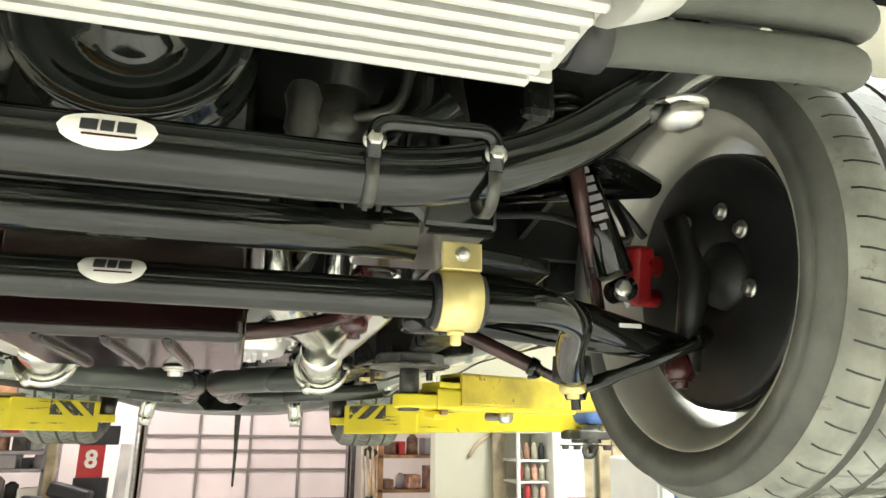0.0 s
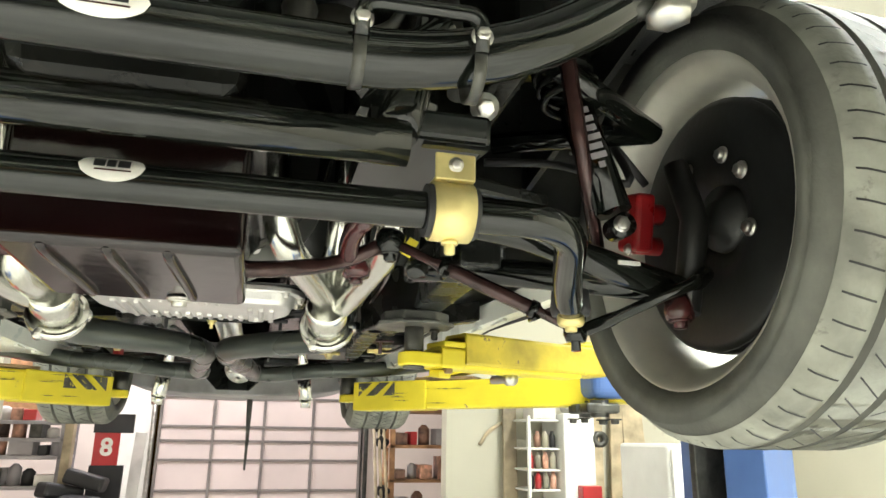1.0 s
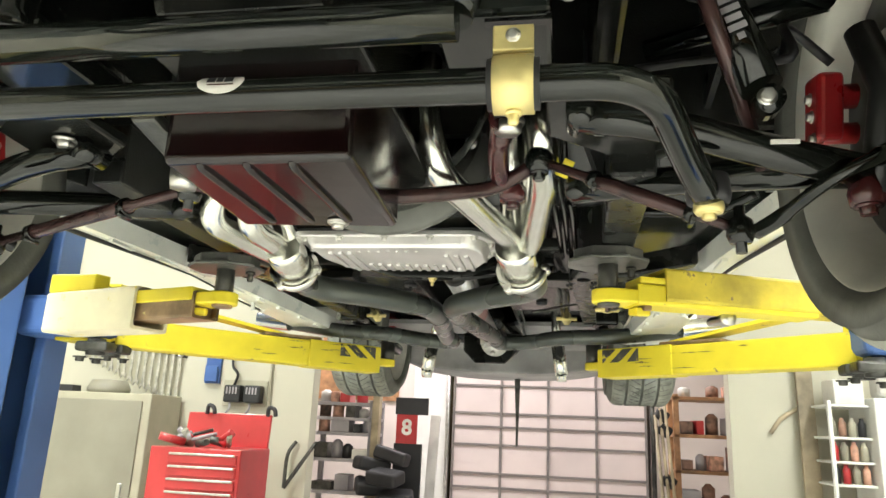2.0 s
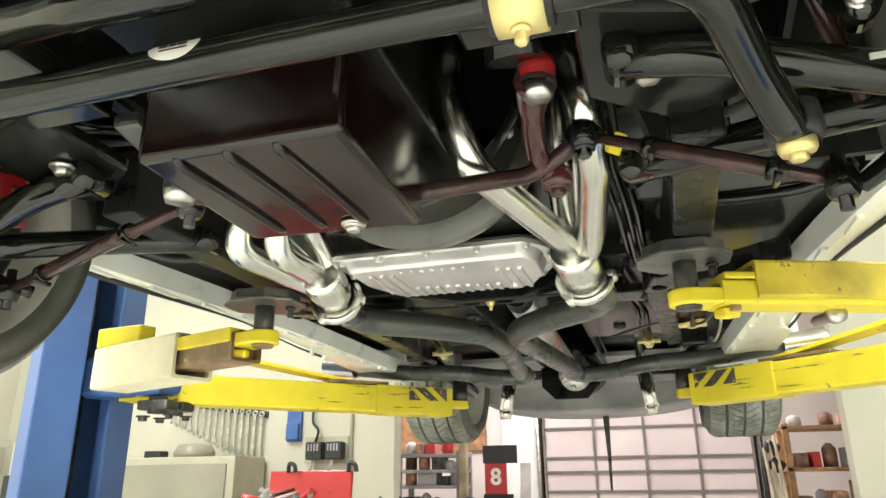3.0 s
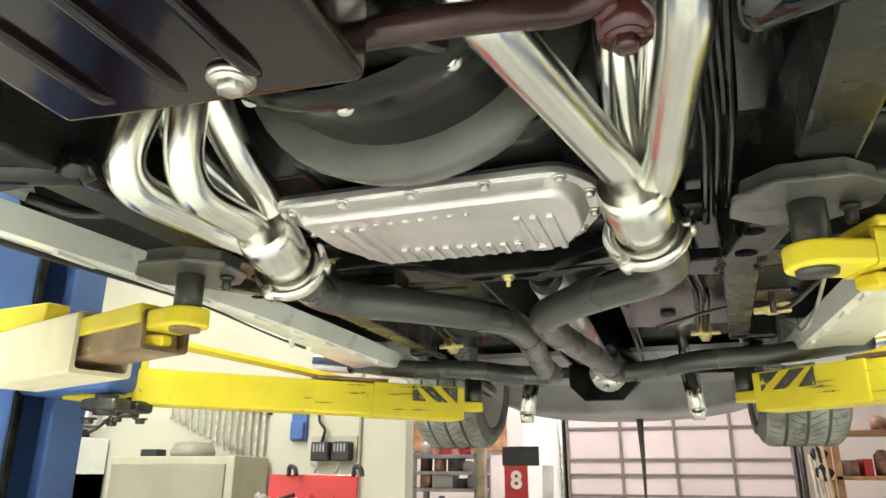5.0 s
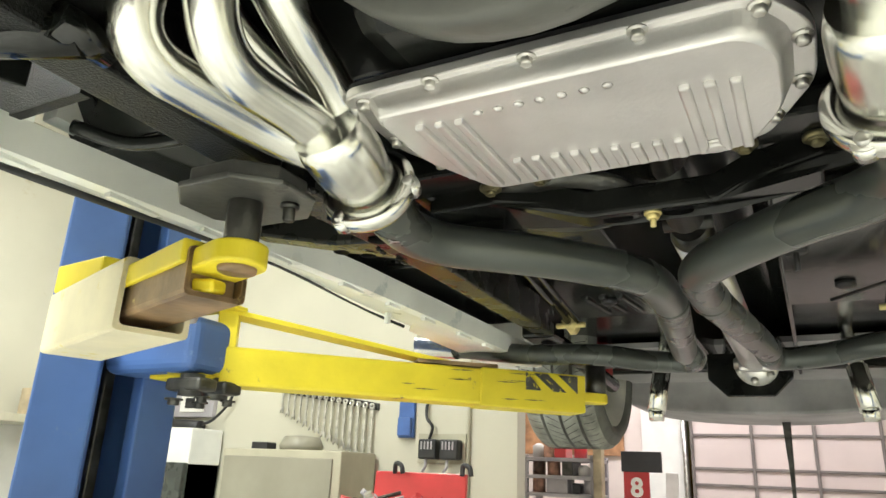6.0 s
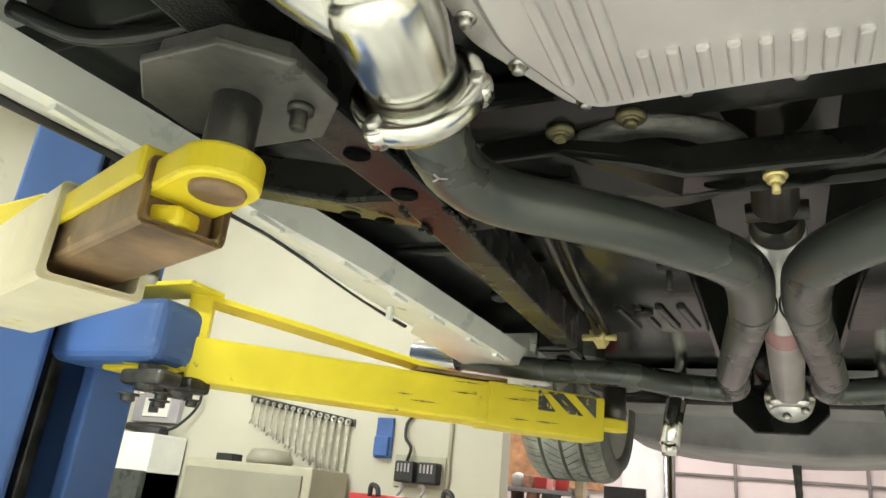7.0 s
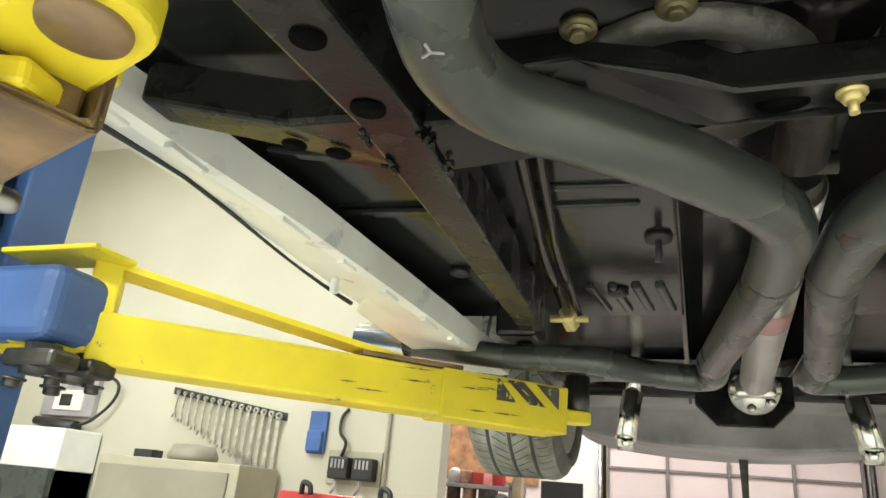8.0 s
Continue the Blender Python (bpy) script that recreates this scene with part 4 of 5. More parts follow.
    if s > 0:
        runs = [
            [(0.264, 1.27, 1.700), (0.294, 1.02, 1.725), (0.290, 0.93, 1.765), (0.25, 0.99, 1.90)],
            [(0.226, 1.27, 1.700), (0.141, 0.955, 1.714), (0.120, 0.925, 1.80), (0.116, 0.965, 1.90)],
            [(0.258, 1.25, 1.74), (0.268, 1.18, 1.78), (0.27, 1.14, 1.88), (0.25, 1.12, 2.0)],
            [(0.228, 1.25, 1.74), (0.235, 1.15, 1.78), (0.235, 1.12, 1.87), (0.24, 1.12, 2.0)],
        ]
    for r in runs:
        pts = [c0 + cd * 0.045] + [Vector((s * x, y, z)) for x, y, z in r]
        part("header_tube", tube(bend_path(pts, 0.062, 12), 0.0225, 24), CHROME, CAR, "polished header tube")


both(exhaust)


# wheels, brakes and front suspension
def wheel(s, y, z, x_in, width, radius, rim_r, front):
    W = part("front_wheel" if front else "rear_wheel", lathe([(rim_r + 0.005, 0.0), (rim_r - 0.004, 0.012), (rim_r - 0.022, 0.03), (rim_r - 0.028, 0.10), (rim_r - 0.024, width - 0.06), (rim_r - 0.008, width - 0.02), (rim_r + 0.005, width), (rim_r + 0.012, width), (rim_r + 0.012, 0.0)], (s * x_in, y, z), (s, 0, 0), 48, True), RIM, CAR, "silver alloy wheel with black tyre")
    w = width
    prof = [(rim_r + 0.004, 0.004), (rim_r + 0.02, -0.012), (rim_r + 0.05, -0.018), (radius - 0.05, -0.012), (radius - 0.018, 0.004), (radius - 0.004, 0.024), (radius, 0.05)]
    for k in (1, 2, 3):
        c = w * k / 4
        prof += [(radius, c - 0.006), (radius - 0.008, c - 0.004), (radius - 0.008, c + 0.004), (radius, c + 0.006)]
    prof += [(radius, w - 0.05), (radius - 0.004, w - 0.024), (radius - 0.018, w - 0.004), (radius - 0.05, w + 0.012), (rim_r + 0.02, w + 0.01), (rim_r + 0.004, w - 0.004)]
    T = part("tyre", lathe(prof, (s * x_in, y, z), (s, 0, 0), 64, True), RUBBER, W, "black tyre with grooved tread")
    cuts = [0.006] + [v for k in (1, 2, 3) for v in (w * k / 4 - 0.006, w * k / 4 + 0.006)] + [w - 0.006]
    for c0, c1 in zip(cuts[::2], cuts[1::2]):
        edge0, edge1 = (0.016 if c0 < 0.01 else 0.0), (0.016 if c1 > w - 0.01 else 0.0)
        band = [(radius + 0.0006 - edge0, c0), (radius + 0.0006 - edge0 * 0.25, c0 + edge0), (radius + 0.0006, c0 + edge0 * 2.2), (radius + 0.0006, c1 - edge1 * 2.2), (radius + 0.0006 - edge1 * 0.25, c1 - edge1), (radius + 0.0006 - edge1, c1)]
        part("tread", lathe(band, (s * x_in, y, z), (s, 0, 0), 64), DUSTY, W, "dusty grey tread band")
    # sipes across the shoulder
    bm = bmesh.new()
    for k in range(60):
        a = 2 * math.pi * k / 60
        for c0, c1, skew in ((0.014, w * 0.20, 0.02), (w * 0.78, w - 0.012, -0.03), (w * 0.30, w * 0.47, 0.10), (w * 0.53, w * 0.70, -0.10)):
            run = []
            for i in range(6):
                c = c0 + (c1 - c0) * i / 5
                e = min(c, w - c)
                drop = 0.016 - (e - 0.006) * 0.75 if e < 0.022 else max(0.0, 0.004 - (e - 0.022) * 0.208)
                r, da = radius + 0.0014 - drop, skew * i / 5
                run.append([bm.verts.new((s * (x_in + c), y + r * math.cos(a + v), z + r * math.sin(a + v))) for v in (da, da + 0.008)])
            for p, q in zip(run, run[1:]):
                bm.faces.new((p[0], q[0], q[1], p[1]))
    tagged(part("tread_pattern", bm, BLACKPL, W), kind="stuff")
    for k in range(5):
        a = 2 * math.pi * k / 5 + 0.3
        d = Vector((0, math.cos(a), math.sin(a)))
        n = Vector((0, -math.sin(a), math.cos(a)))
        b0, b1 = Vector((s * (x_in + w * 0.72), y, z)) + d * 0.05, Vector((s * (x_in + w * 0.80), y, z)) + d * (rim_r - 0.03)
        part("spoke", plate([b0 - n * 0.03, b1 - n * 0.04, b1 + n * 0.04, b0 + n * 0.03], (s * 0.03, 0, 0), 0.006), RIM, W)
    part("hub_disc", lathe([(0, 0), (0.09, 0), (0.09, 0.03), (0, 0.03)], (s * (x_in + w * 0.70), y, z), (s, 0, 0), 24), RIM, W)
    return W


def front_corner(s):
    hx, hy, hz = 0.77, 0.83, 1.755
    hy = hy if s > 0 else hy + 0.07
    wheel(s, hy, hz, 0.665, 0.245, 0.303, 0.224, True)
    part("brake_rotor", lathe([(0.03, 0), (0.177, 0), (0.180, 0.004), (0.180, 0.024), (0.177, 0.028), (0.03, 0.028)], (s * 0.735, hy, hz), (s, 0, 0), 48, True), ROTOR, CAR, "dark brake rotor and dust shield")
    part("dust_shield", lathe([(0.04, 0.014), (0.09, 0.006), (0.168, 0.0), (0.178, 0.006), (0.178, 0.012), (0.04, 0.02)], (s * 0.715, hy, hz), (s, 0, 0), 40, True), ROTOR, CAR)
    part("hub", lathe([(0, 0.004), (0.022, 0.004), (0.026, 0.01), (0.045, 0.014), (0.05, 0.04), (0, 0.04)], (s * 0.70, hy - 0.03, hz), (s, 0, 0), 24), ROTOR, CAR)
    for k, (dy, dz) in enumerate(((-0.05, 0.085), (-0.085, 0.05), (0.03, 0.09), (-0.09, -0.03))):
        part("shield_bolt", bolt((s * 0.714, hy + dy, hz + dz), (-s, 0, 0), 0.008, 0.01), STEEL, CAR)
    part("spindle", joined(tube([(s * 0.672, hy, hz + 0.085), (s * 0.69, hy - 0.01, hz), (s * 0.665, hy - 0.01, hz - 0.13)], [0.018, 0.020, 0.018], 14)), ROTOR, CAR, "dark steel spindle")
    part("steering_arm", joined(tube(smooth_path([(s * 0.685, hy - 0.03, hz - 0.08), (s * 0.655, hy - 0.05, hz - 0.098), (s * 0.61, hy - 0.03, hz - 0.118), (s * 0.582, hy + 0.04, hz - 0.135), (s * 0.56, hy + 0.08, hz - 0.145)], 5), [0.011] * 6 + [0.008] * 9 + [0.010] * 6, 12)), SATIN, CAR, "dark forged steering arm")
    cal = part("brake_caliper", joined(moved(box(-0.016, -0.028, -0.044, 0.016, 0.028, 0.044, 0.008, 3), pose(s * 0.655, hy + 0.085, hz + 0.022, 14, 0, 0)), tube([(s * 0.65, hy + 0.085, hz - 0.012), (s * 0.69, hy + 0.085, hz - 0.012)], 0.014, 16), tube([(s * 0.65, hy + 0.075, hz + 0.035), (s * 0.69, hy + 0.075, hz + 0.035)], 0.016, 16)), RED, CAR, "red painted brake caliper")
    for dz in (-0.045, 0.035, 0.0):
        part("caliper_bolt", bolt((s * 0.640, hy + 0.085, hz + 0.012 + dz * 0.7), (-s, 0, 0), 0.006, 0.007), STEEL, cal)
    part("brake_hose", tube(smooth_path([(s * 0.66, hy + 0.06, hz + 0.075), (s * 0.60, hy + 0.04, hz + 0.12), (s * 0.585, hy - 0.02, hz + 0.04), (s * 0.53, hy + 0.08, hz + 0.10), (s * 0.42, hy + 0.10, hz + 0.1)], 5), 0.006, 10), BLACKPL, CAR)
    part("lower_ball_joint", joined(lathe([(0, 0), (0.018, 0), (0.02, 0.014), (0.014, 0.04), (0, 0.04)], (s * 0.655, hy - 0.01, 1.615), (0, 0, 1), 20), bolt((s * 0.655, hy - 0.01, 1.615), (0, 0, -1), 0.01, 0.012)), RED if s < 0 else REDOX, CAR, "ball joint with red rubber boot")
    # tubular lower control arm and its pivots
    LA = part("lower_control_arm", joined(tube(bend_path([(s * 0.655, hy - 0.01, 1.655), (s * 0.56, hy - 0.03, 1.67), (s * 0.42, hy - 0.06, 1.70), (s * 0.34, hy - 0.06, 1.71)], 0.08), 0.02, 16), tube(bend_path([(s * 0.655, hy - 0.01, 1.655), (s * 0.56, hy + 0.03, 1.67), (s * 0.44, hy + 0.14, 1.70), (s * 0.34, hy + 0.20, 1.71)], 0.08), 0.02, 16), lathe([(0, -0.025), (0.017, -0.025), (0.017, 0.025), (0, 0.025)], (s * 0.34, hy - 0.06, 1.71), (0, 1, 0), 18), lathe([(0, -0.025), (0.017, -0.025), (0.017, 0.025), (0, 0.025)], (s * 0.34, hy + 0.20, 1.71), (0, 1, 0), 18)), SATIN, CAR, "satin black tubular lower control arm")
    part("arm_sticker", box(min(s * 0.545, s * 0.575), hy - 0.056, 1.672, max(s * 0.545, s * 0.575), hy - 0.053, 1.677, 0), PAPER, LA)
    part("upper_control_arm", joined(tube([(s * 0.64, hy, hz + 0.13), (s * 0.44, hy - 0.12, hz + 0.14)], 0.016, 12), tube([(s * 0.64, hy, hz + 0.13), (s * 0.44, hy + 0.12, hz + 0.14)], 0.016, 12)), SATIN, CAR)
    # coil-over
    lo, hi = Vector((s * 0.537, 0.765, 1.735)), Vector((s * 0.462, 0.80, 2.02))
    SHK = part("shock_absorber", joined(tube([lo, lo + (hi - lo) * 0.52], 0.023, 20), tube([lo + (hi - lo) * 0.5, hi], 0.010, 12), lathe([(0, -0.016), (0.015, -0.016), (0.015, 0.016), (0, 0.016)], lo - (hi - lo).normalized() * 0.02, (0, 1, 0), 18)), SATIN, CAR, "black coil-over shock absorber with white print")
    turns = []
    for k in range(110):
        q = 0.52 + 0.46 * k / 109
        a = k * 0.42
        turns.append(lo + (hi - lo) * q + Vector((0.038 * math.cos(a), 0.038 * math.sin(a), 0)))
    part("spring", tube(turns, 0.006, 8), GLOSSBLACK, SHK)
    part("shock_bolt", bolt(lo + Vector((0, -0.017, -0.02)), (0, -1, 0), 0.009, 0.008, 1.2), STEEL, SHK)
    dd = (hi - lo).normalized()
    front = Vector((-s * 0.25, -0.95, 0)).normalized()
    for k in range(7):
        c = lo + dd * (0.055 + 0.013 * k) + front * 0.0235
        side = dd.cross(front).normalized()
        w2 = (0.004, 0.010, 0.009, 0.011, 0.009, 0.010, 0.008)[k]
        part("print_bar", plate([c - side * w2, c + side * w2, c + side * w2 + dd * 0.008, c - side * w2 + dd * 0.008], front * 0.0012), GREYPL, SHK)
    # stabiliser link rod and tall strut bolt
    part("strut_rod", tube([(s * 0.445, 0.690, 1.90), (s * 0.552, 0.833, 1.665)], [0.011, 0.009], 6), BROWNSTEEL, CAR, "slim brown flat-sided strut rod")
    part("bump_stop", joined(tube([(s * 0.399, 0.414, 1.86), (s * 0.399, 0.414, 1.775)], 0.0028, 8), lathe([(0, 0), (0.010, 0.0), (0.018, 0.004), (0.018, 0.012), (0, 0.015)], (s * 0.399, 0.414, 1.757), (0, 0, 1), 6), lathe([(0, 0), (0.021, 0.0), (0.021, 0.003), (0, 0.003)], (s * 0.399, 0.414, 1.771), (0, 0, 1), 20)), STEEL, CAR, "tall bolt with a bright hexagon nut")
    part("link_end", joined(lathe([(0, 0), (0.022, 0.0), (0.024, 0.008), (0.022, 0.03), (0, 0.03)], (s * 0.475, 0.768, 1.602), (0, 0, 1), 24)), BLACKPL, CAR)
    part("link_bushing", joined(lathe([(0, 0), (0.014, 0), (0.016, 0.004), (0.016, 0.012), (0, 0.012)], (s * 0.475, 0.768, 1.590), (0, 0, 1), 24), bolt((s * 0.475, 0.768, 1.591), (0, 0, -1), 0.008, 0.008)), GOLD, CAR, "yellow end-link bushing with nut")
    part("upper_tower", joined(box(min(s * 0.40, s * 0.56), 0.66, 1.98, max(s * 0.40, s * 0.56), 0.92, 2.1, 0.02), box(min(s * 0.36, s * 0.40), 0.62, 1.86, max(s * 0.36, s * 0.40), 1.05, 2.1, 0.01)), GLOSSBLACK, CAR)
    part("inner_fender", plate([(s * 0.56, 0.30, 2.02), (s * 0.56, 1.31, 1.85), (s * 0.56, 1.31, 2.4), (s * 0.56, 0.30, 2.4)], (s * -0.01, 0, 0)), ROUGHBLACK, CAR)
    part("fender_skirt", plate([(s * 0.56, 1.24, 1.785), (s * 0.862, 1.24, 1.785), (s * 0.85, 1.22, 2.35), (s * 0.56, 1.22, 2.35)], (0, 0.014, 0)), ROUGHBLACK, CAR)
    part("wheel_tub", plate([(s * 0.56, 0.40, 2.18), (s * 0.86, 0.40, 2.18), (s * 0.86, 1.24, 2.18), (s * 0.56, 1.24, 2.18)], (0, 0, 0.01)), ROUGHBLACK, CAR)
    # clamp of the stabiliser bar
    cx = s * 0.277
    C = part("bar_clamp", joined(lathe([(0.0238, -0.018), (0.0265, -0.018), (0.0268, 0.0), (0.0265, 0.018), (0.0238, 0.018)], (cx, 0.580, 1.652), (1, 0, 0), 28, True), box(cx - 0.018, 0.560, 1.675, cx + 0.018, 0.564, 1.700, 0.0015), box(cx - 0.018, 0.562, 1.675, cx + 0.018, 0.588, 1.679, 0.0015)), GOLD, CAR, "gold zinc plated bar clamp")
    part("clamp_bolt", bolt((s * 0.277, 0.560, 1.689), (0, -1, -0.2), 0.0052, 0.005, 1.3), STEEL, C)
    part("clamp_stud", bolt((s * 0.277, 0.580, 1.6255), (0, 0, -1), 0.005, 0.012), GOLD, C)
    part("bushing", tube([(s * 0.277 - 0.023, 0.580, 1.652), (s * 0.277 + 0.023, 0.580, 1.652)], 0.0235, 20), BLACKPL, C)
    part("clamp_bracket", plate([(s * 0.25, 0.57, 1.71), (s * 0.31, 0.57, 1.71), (s * 0.31, 0.70, 1.73), (s * 0.25, 0.70, 1.73)], (0, 0, 0.012)), GLOSSBLACK, CAR)
    part("crossmember_stand", tube(bend_path([(s * 0.222, 0.555, 1.71), (s * 0.236, 0.565, 1.76), (s * 0.25, 0.60, 1.86)], 0.03), 0.02, 14), SATIN, CAR)
    part("lower_mount", plate([(s * 0.30, 0.70, 1.725), (s * 0.44, 0.74, 1.722), (s * 0.46, 0.90, 1.722), (s * 0.40, 0.94, 1.722), (s * 0.30, 0.86, 1.725)], (0, 0, 0.02), 0.005), GLOSSBLACK, CAR)
    part("mount_bolt", bolt((s * 0.365, 0.82, 1.722), (0, 0, -1), 0.012, 0.012), STEEL, CAR)
    part("mount_bolt", bolt((s * 0.325, 0.63, 1.785), (0, -0.8, -0.6), 0.010, 0.010), STEEL, CAR)


both(front_corner)
both(lambda s: wheel(s, 3.65, 1.842, 0.55, 0.285, 0.338, 0.24, False))
both(lambda s: part("rear_caliper", moved(box(-0.02, -0.05, -0.08, 0.02, 0.05, 0.08, 0.014), pose(s * 0.545, 3.53, 1.84)), RED, CAR, "red rear brake caliper"))

# stabiliser bar and the tubular crossmember
BAR = part("stabiliser_bar", tube(bend_path([(-0.482, 0.78, 1.605), (-0.445, 0.725, 1.635), (-0.395, 0.58, 1.652), (0.395, 0.58, 1.652), (0.447, 0.715, 1.628), (0.482, 0.78, 1.602)], 0.055, 8), 0.0165, 20), SATIN, CAR, "satin black stabiliser bar with an oval sticker")
T2 = part("crossmember_tube", joined(tube([(-0.23, 0.54, 1.694), (0.23, 0.54, 1.694)], 0.0185, 20), box(-0.31, 0.56, 1.712, -0.2, 0.72, 1.74, 0.005), box(0.2, 0.56, 1.712, 0.31, 0.72, 1.74, 0.005)), SATIN, CAR)
T1 = part("radiator_support_tube", tube(bend_path([(-0.43, 0.42, 1.832), (-0.25, 0.42, 1.697), (0.265, 0.42, 1.697), (0.445, 0.42, 1.833)], 0.10, 8), 0.0195, 20), SATIN, CAR, "satin black bent crossmember tube with an oval sticker")
part("tube_loop", tube(bend_path([(0.172, 0.400, 1.700), (0.172, 0.394, 1.722), (0.250, 0.394, 1.724), (0.250, 0.400, 1.700)], 0.012), 0.0055, 10), SATIN, CAR)
for x in (0.172, 0.250):
    part("loop_clamp", lathe([(0.0193, -0.004), (0.021, -0.004), (0.021, 0.004), (0.0193, 0.004)], (x, 0.42, 1.697), (1, 0, 0), 24, True), DARKSTEEL, CAR)
    part("loop_bolt", bolt((x, 0.398, 1.711), (0, -1, 0), 0.005, 0.007), STEEL, CAR)


def sticker(owner, cx, cy, cz, r, half_w, up0, up1):
    """An oval white sticker that follows a round tube, with dark and red bars of lettering size."""
    def patch(x0, x1, a0, a1, rr, oval=False):
        bm = bmesh.new()
        n, m = 20, 8
        grid = {}
        for i in range(n + 1):
            for j in range(m + 1):
                u, v = -1 + 2 * i / n, -1 + 2 * j / m
                if oval:
                    v *= math.sqrt(max(0.0, 1 - u * u))
                a = (a0 + a1) / 2 + v * (a1 - a0) / 2
                grid[i, j] = bm.verts.new((cx + (x0 + x1) / 2 + u * (x1 - x0) / 2, cy - rr * math.cos(a), cz + rr * math.sin(a)))
        for i in range(n):
            for j in range(m):
                bm.faces.new((grid[i, j], grid[i + 1, j], grid[i + 1, j + 1], grid[i, j + 1]))
        return bm
    S = part("sticker", patch(-half_w, half_w, up0, up1, r + 0.0008, True), PAPER, owner, "white oval sticker with dark lettering bars")
    h = up1 - up0
    for k, (a, b) in enumerate(((-0.55, -0.2), (-0.15, 0.12), (0.18, 0.55))):
        part("print_bar", patch(half_w * a, half_w * b, up0 + h * 0.42, up0 + h * 0.72, r + 0.0016), BLACKPL, S)
    part("print_bar", patch(-half_w * 0.5, half_w * 0.6, up0 + h * 0.30, up0 + h * 0.35, r + 0.0016), REDOX, S)


sticker(BAR, 0.004, 0.58, 1.652, 0.0165, 0.024, -0.35, 1.25)
sticker(T1, 0.024, 0.42, 1.697, 0.0195, 0.026, -0.45, 0.75)


# steering: centre link, pitman arm, idler, tie rods
part("centre_link", tube(bend_path([(-0.165, 0.82, 1.655), (-0.10, 0.905, 1.662), (0.095, 0.915, 1.664), (0.16, 0.935, 1.676), (0.225, 0.985, 1.700), (0.285, 0.955, 1.728)], 0.06), 0.0112, 14), BROWNSTEEL, CAR, "dark brown steel centre link")
part("steering_box", joined(tube([(0.232, 0.80, 1.748), (0.225, 0.74, 1.90)], 0.030, 20), box(0.20, 0.70, 1.80, 0.30, 0.84, 1.90, 0.02)), SATIN, CAR)
part("pitman_nut", joined(lathe([(0, 0), (0.017, 0), (0.0175, 0.014), (0, 0.014)], (0.252, 0.826, 1.716), (0, 0, 1), 6), lathe([(0.021, 0), (0.021, 0.005), (0, 0.006)], (0.252, 0.826, 1.729), (0, 0, 1), 20)), STEEL, CAR)
part("pitman_seal", lathe([(0.019, 0), (0.021, 0.008), (0.020, 0.024), (0, 0.026)], (0.252, 0.826, 1.736), (0, 0, 1), 20), RED, CAR)
part("pitman_arm", joined(tube(smooth_path([(0.246, 0.815, 1.733), (0.238, 0.87, 1.732), (0.230, 0.93, 1.724), (0.232, 0.975, 1.708), (0.248, 1.005, 1.697)], 5), [0.0175] * 6 + [0.0145] * 9 + [0.0135] * 6, 10), lathe([(0, -0.014), (0.019, -0.014), (0.021, -0.004), (0.021, 0.006), (0.015, 0.014), (0, 0.014)], (0.247, 1.0, 1.698), (0, 0, 1), 20), bolt((0.247, 1.0, 1.685), (0, 0, -1), 0.010, 0.012)), REDOX, CAR, "red oxide pitman arm")
part("link_joint", joined(lathe([(0, 0), (0.012, 0), (0.019, 0.008), (0.021, 0.022), (0.014, 0.034), (0, 0.036)], (0.287, 0.952, 1.712), (0, 0, 1), 20), bolt((0.287, 0.952, 1.712), (0, 0, -1), 0.009, 0.012)), SATIN, CAR, "black ball joint boot with castle nut")
part("idler_arm", joined(plate([(-0.20, 0.72, 1.70), (-0.165, 0.72, 1.70), (-0.15, 0.83, 1.665), (-0.185, 0.83, 1.665)], (0, 0, 0.018), 0.005), bolt((-0.168, 0.79, 1.69), (0, 0, -1), 0.014, 0.02)), DARKSTEEL, CAR)
part("idler_nut", joined(lathe([(0, 0), (0.018, 0.0), (0.02, 0.01), (0.02, 0.022), (0, 0.022)], (-0.165, 0.80, 1.640), (0, 0, 1), 6)), STEEL, CAR)


def tie_rod(s):
    a = Vector((0.287, 0.950, 1.728) if s > 0 else (-0.175, 0.835, 1.652))
    b = Vector((0.535, 0.885, 1.606) if s > 0 else (-0.56, 0.94, 1.605))
    T = part("tie_rod", tube([a, a + (b - a) * 0.25, a + (b - a) * 0.28, a + (b - a) * 0.8, a + (b - a) * 0.82, b], [0.007, 0.007, 0.0105, 0.0105, 0.007, 0.007], 14), BROWNSTEEL, CAR, "brown steel tie rod with clamped sleeve")
    for p in (a, b):
        part("tie_rod_end", joined(lathe([(0, 0), (0.013, 0), (0.017, 0.01), (0.015, 0.028), (0.008, 0.034), (0, 0.034)], p - Vector((0, 0, 0.017)), (0, 0, 1), 18), tube([p - Vector((0, 0, 0.03)), p + Vector((0, 0, 0.03))], 0.007, 8)), SATIN, T)
    for k in (0.3, 0.78):
        c = a + (b - a) * k
        part("sleeve_clamp", joined(lathe([(0.0105, -0.006), (0.0128, -0.006), (0.0128, 0.006), (0.0105, 0.006)], c, b - a, 18, True), tube([c + Vector((0, -0.016, -0.013)), c + Vector((0, 0.014, -0.013))], 0.0035, 8)), SATIN, T)


both(tie_rod)

# front: ribbed cooler, hoses, crank pulley, engine details
COOL = part("oil_cooler", box(-0.42, 0.148, 1.676, 0.218, 0.240, 1.716, 0.004), ALUW, CAR, "bright ribbed aluminium oil cooler")
for k in range(11):
    part("cooler_rib", box(-0.42, 0.149 + k * 0.0086, 1.6685, 0.218 - 0.0012 * k, 0.1535 + k * 0.0086, 1.681, 0.0015, 1), ALUW, COOL)
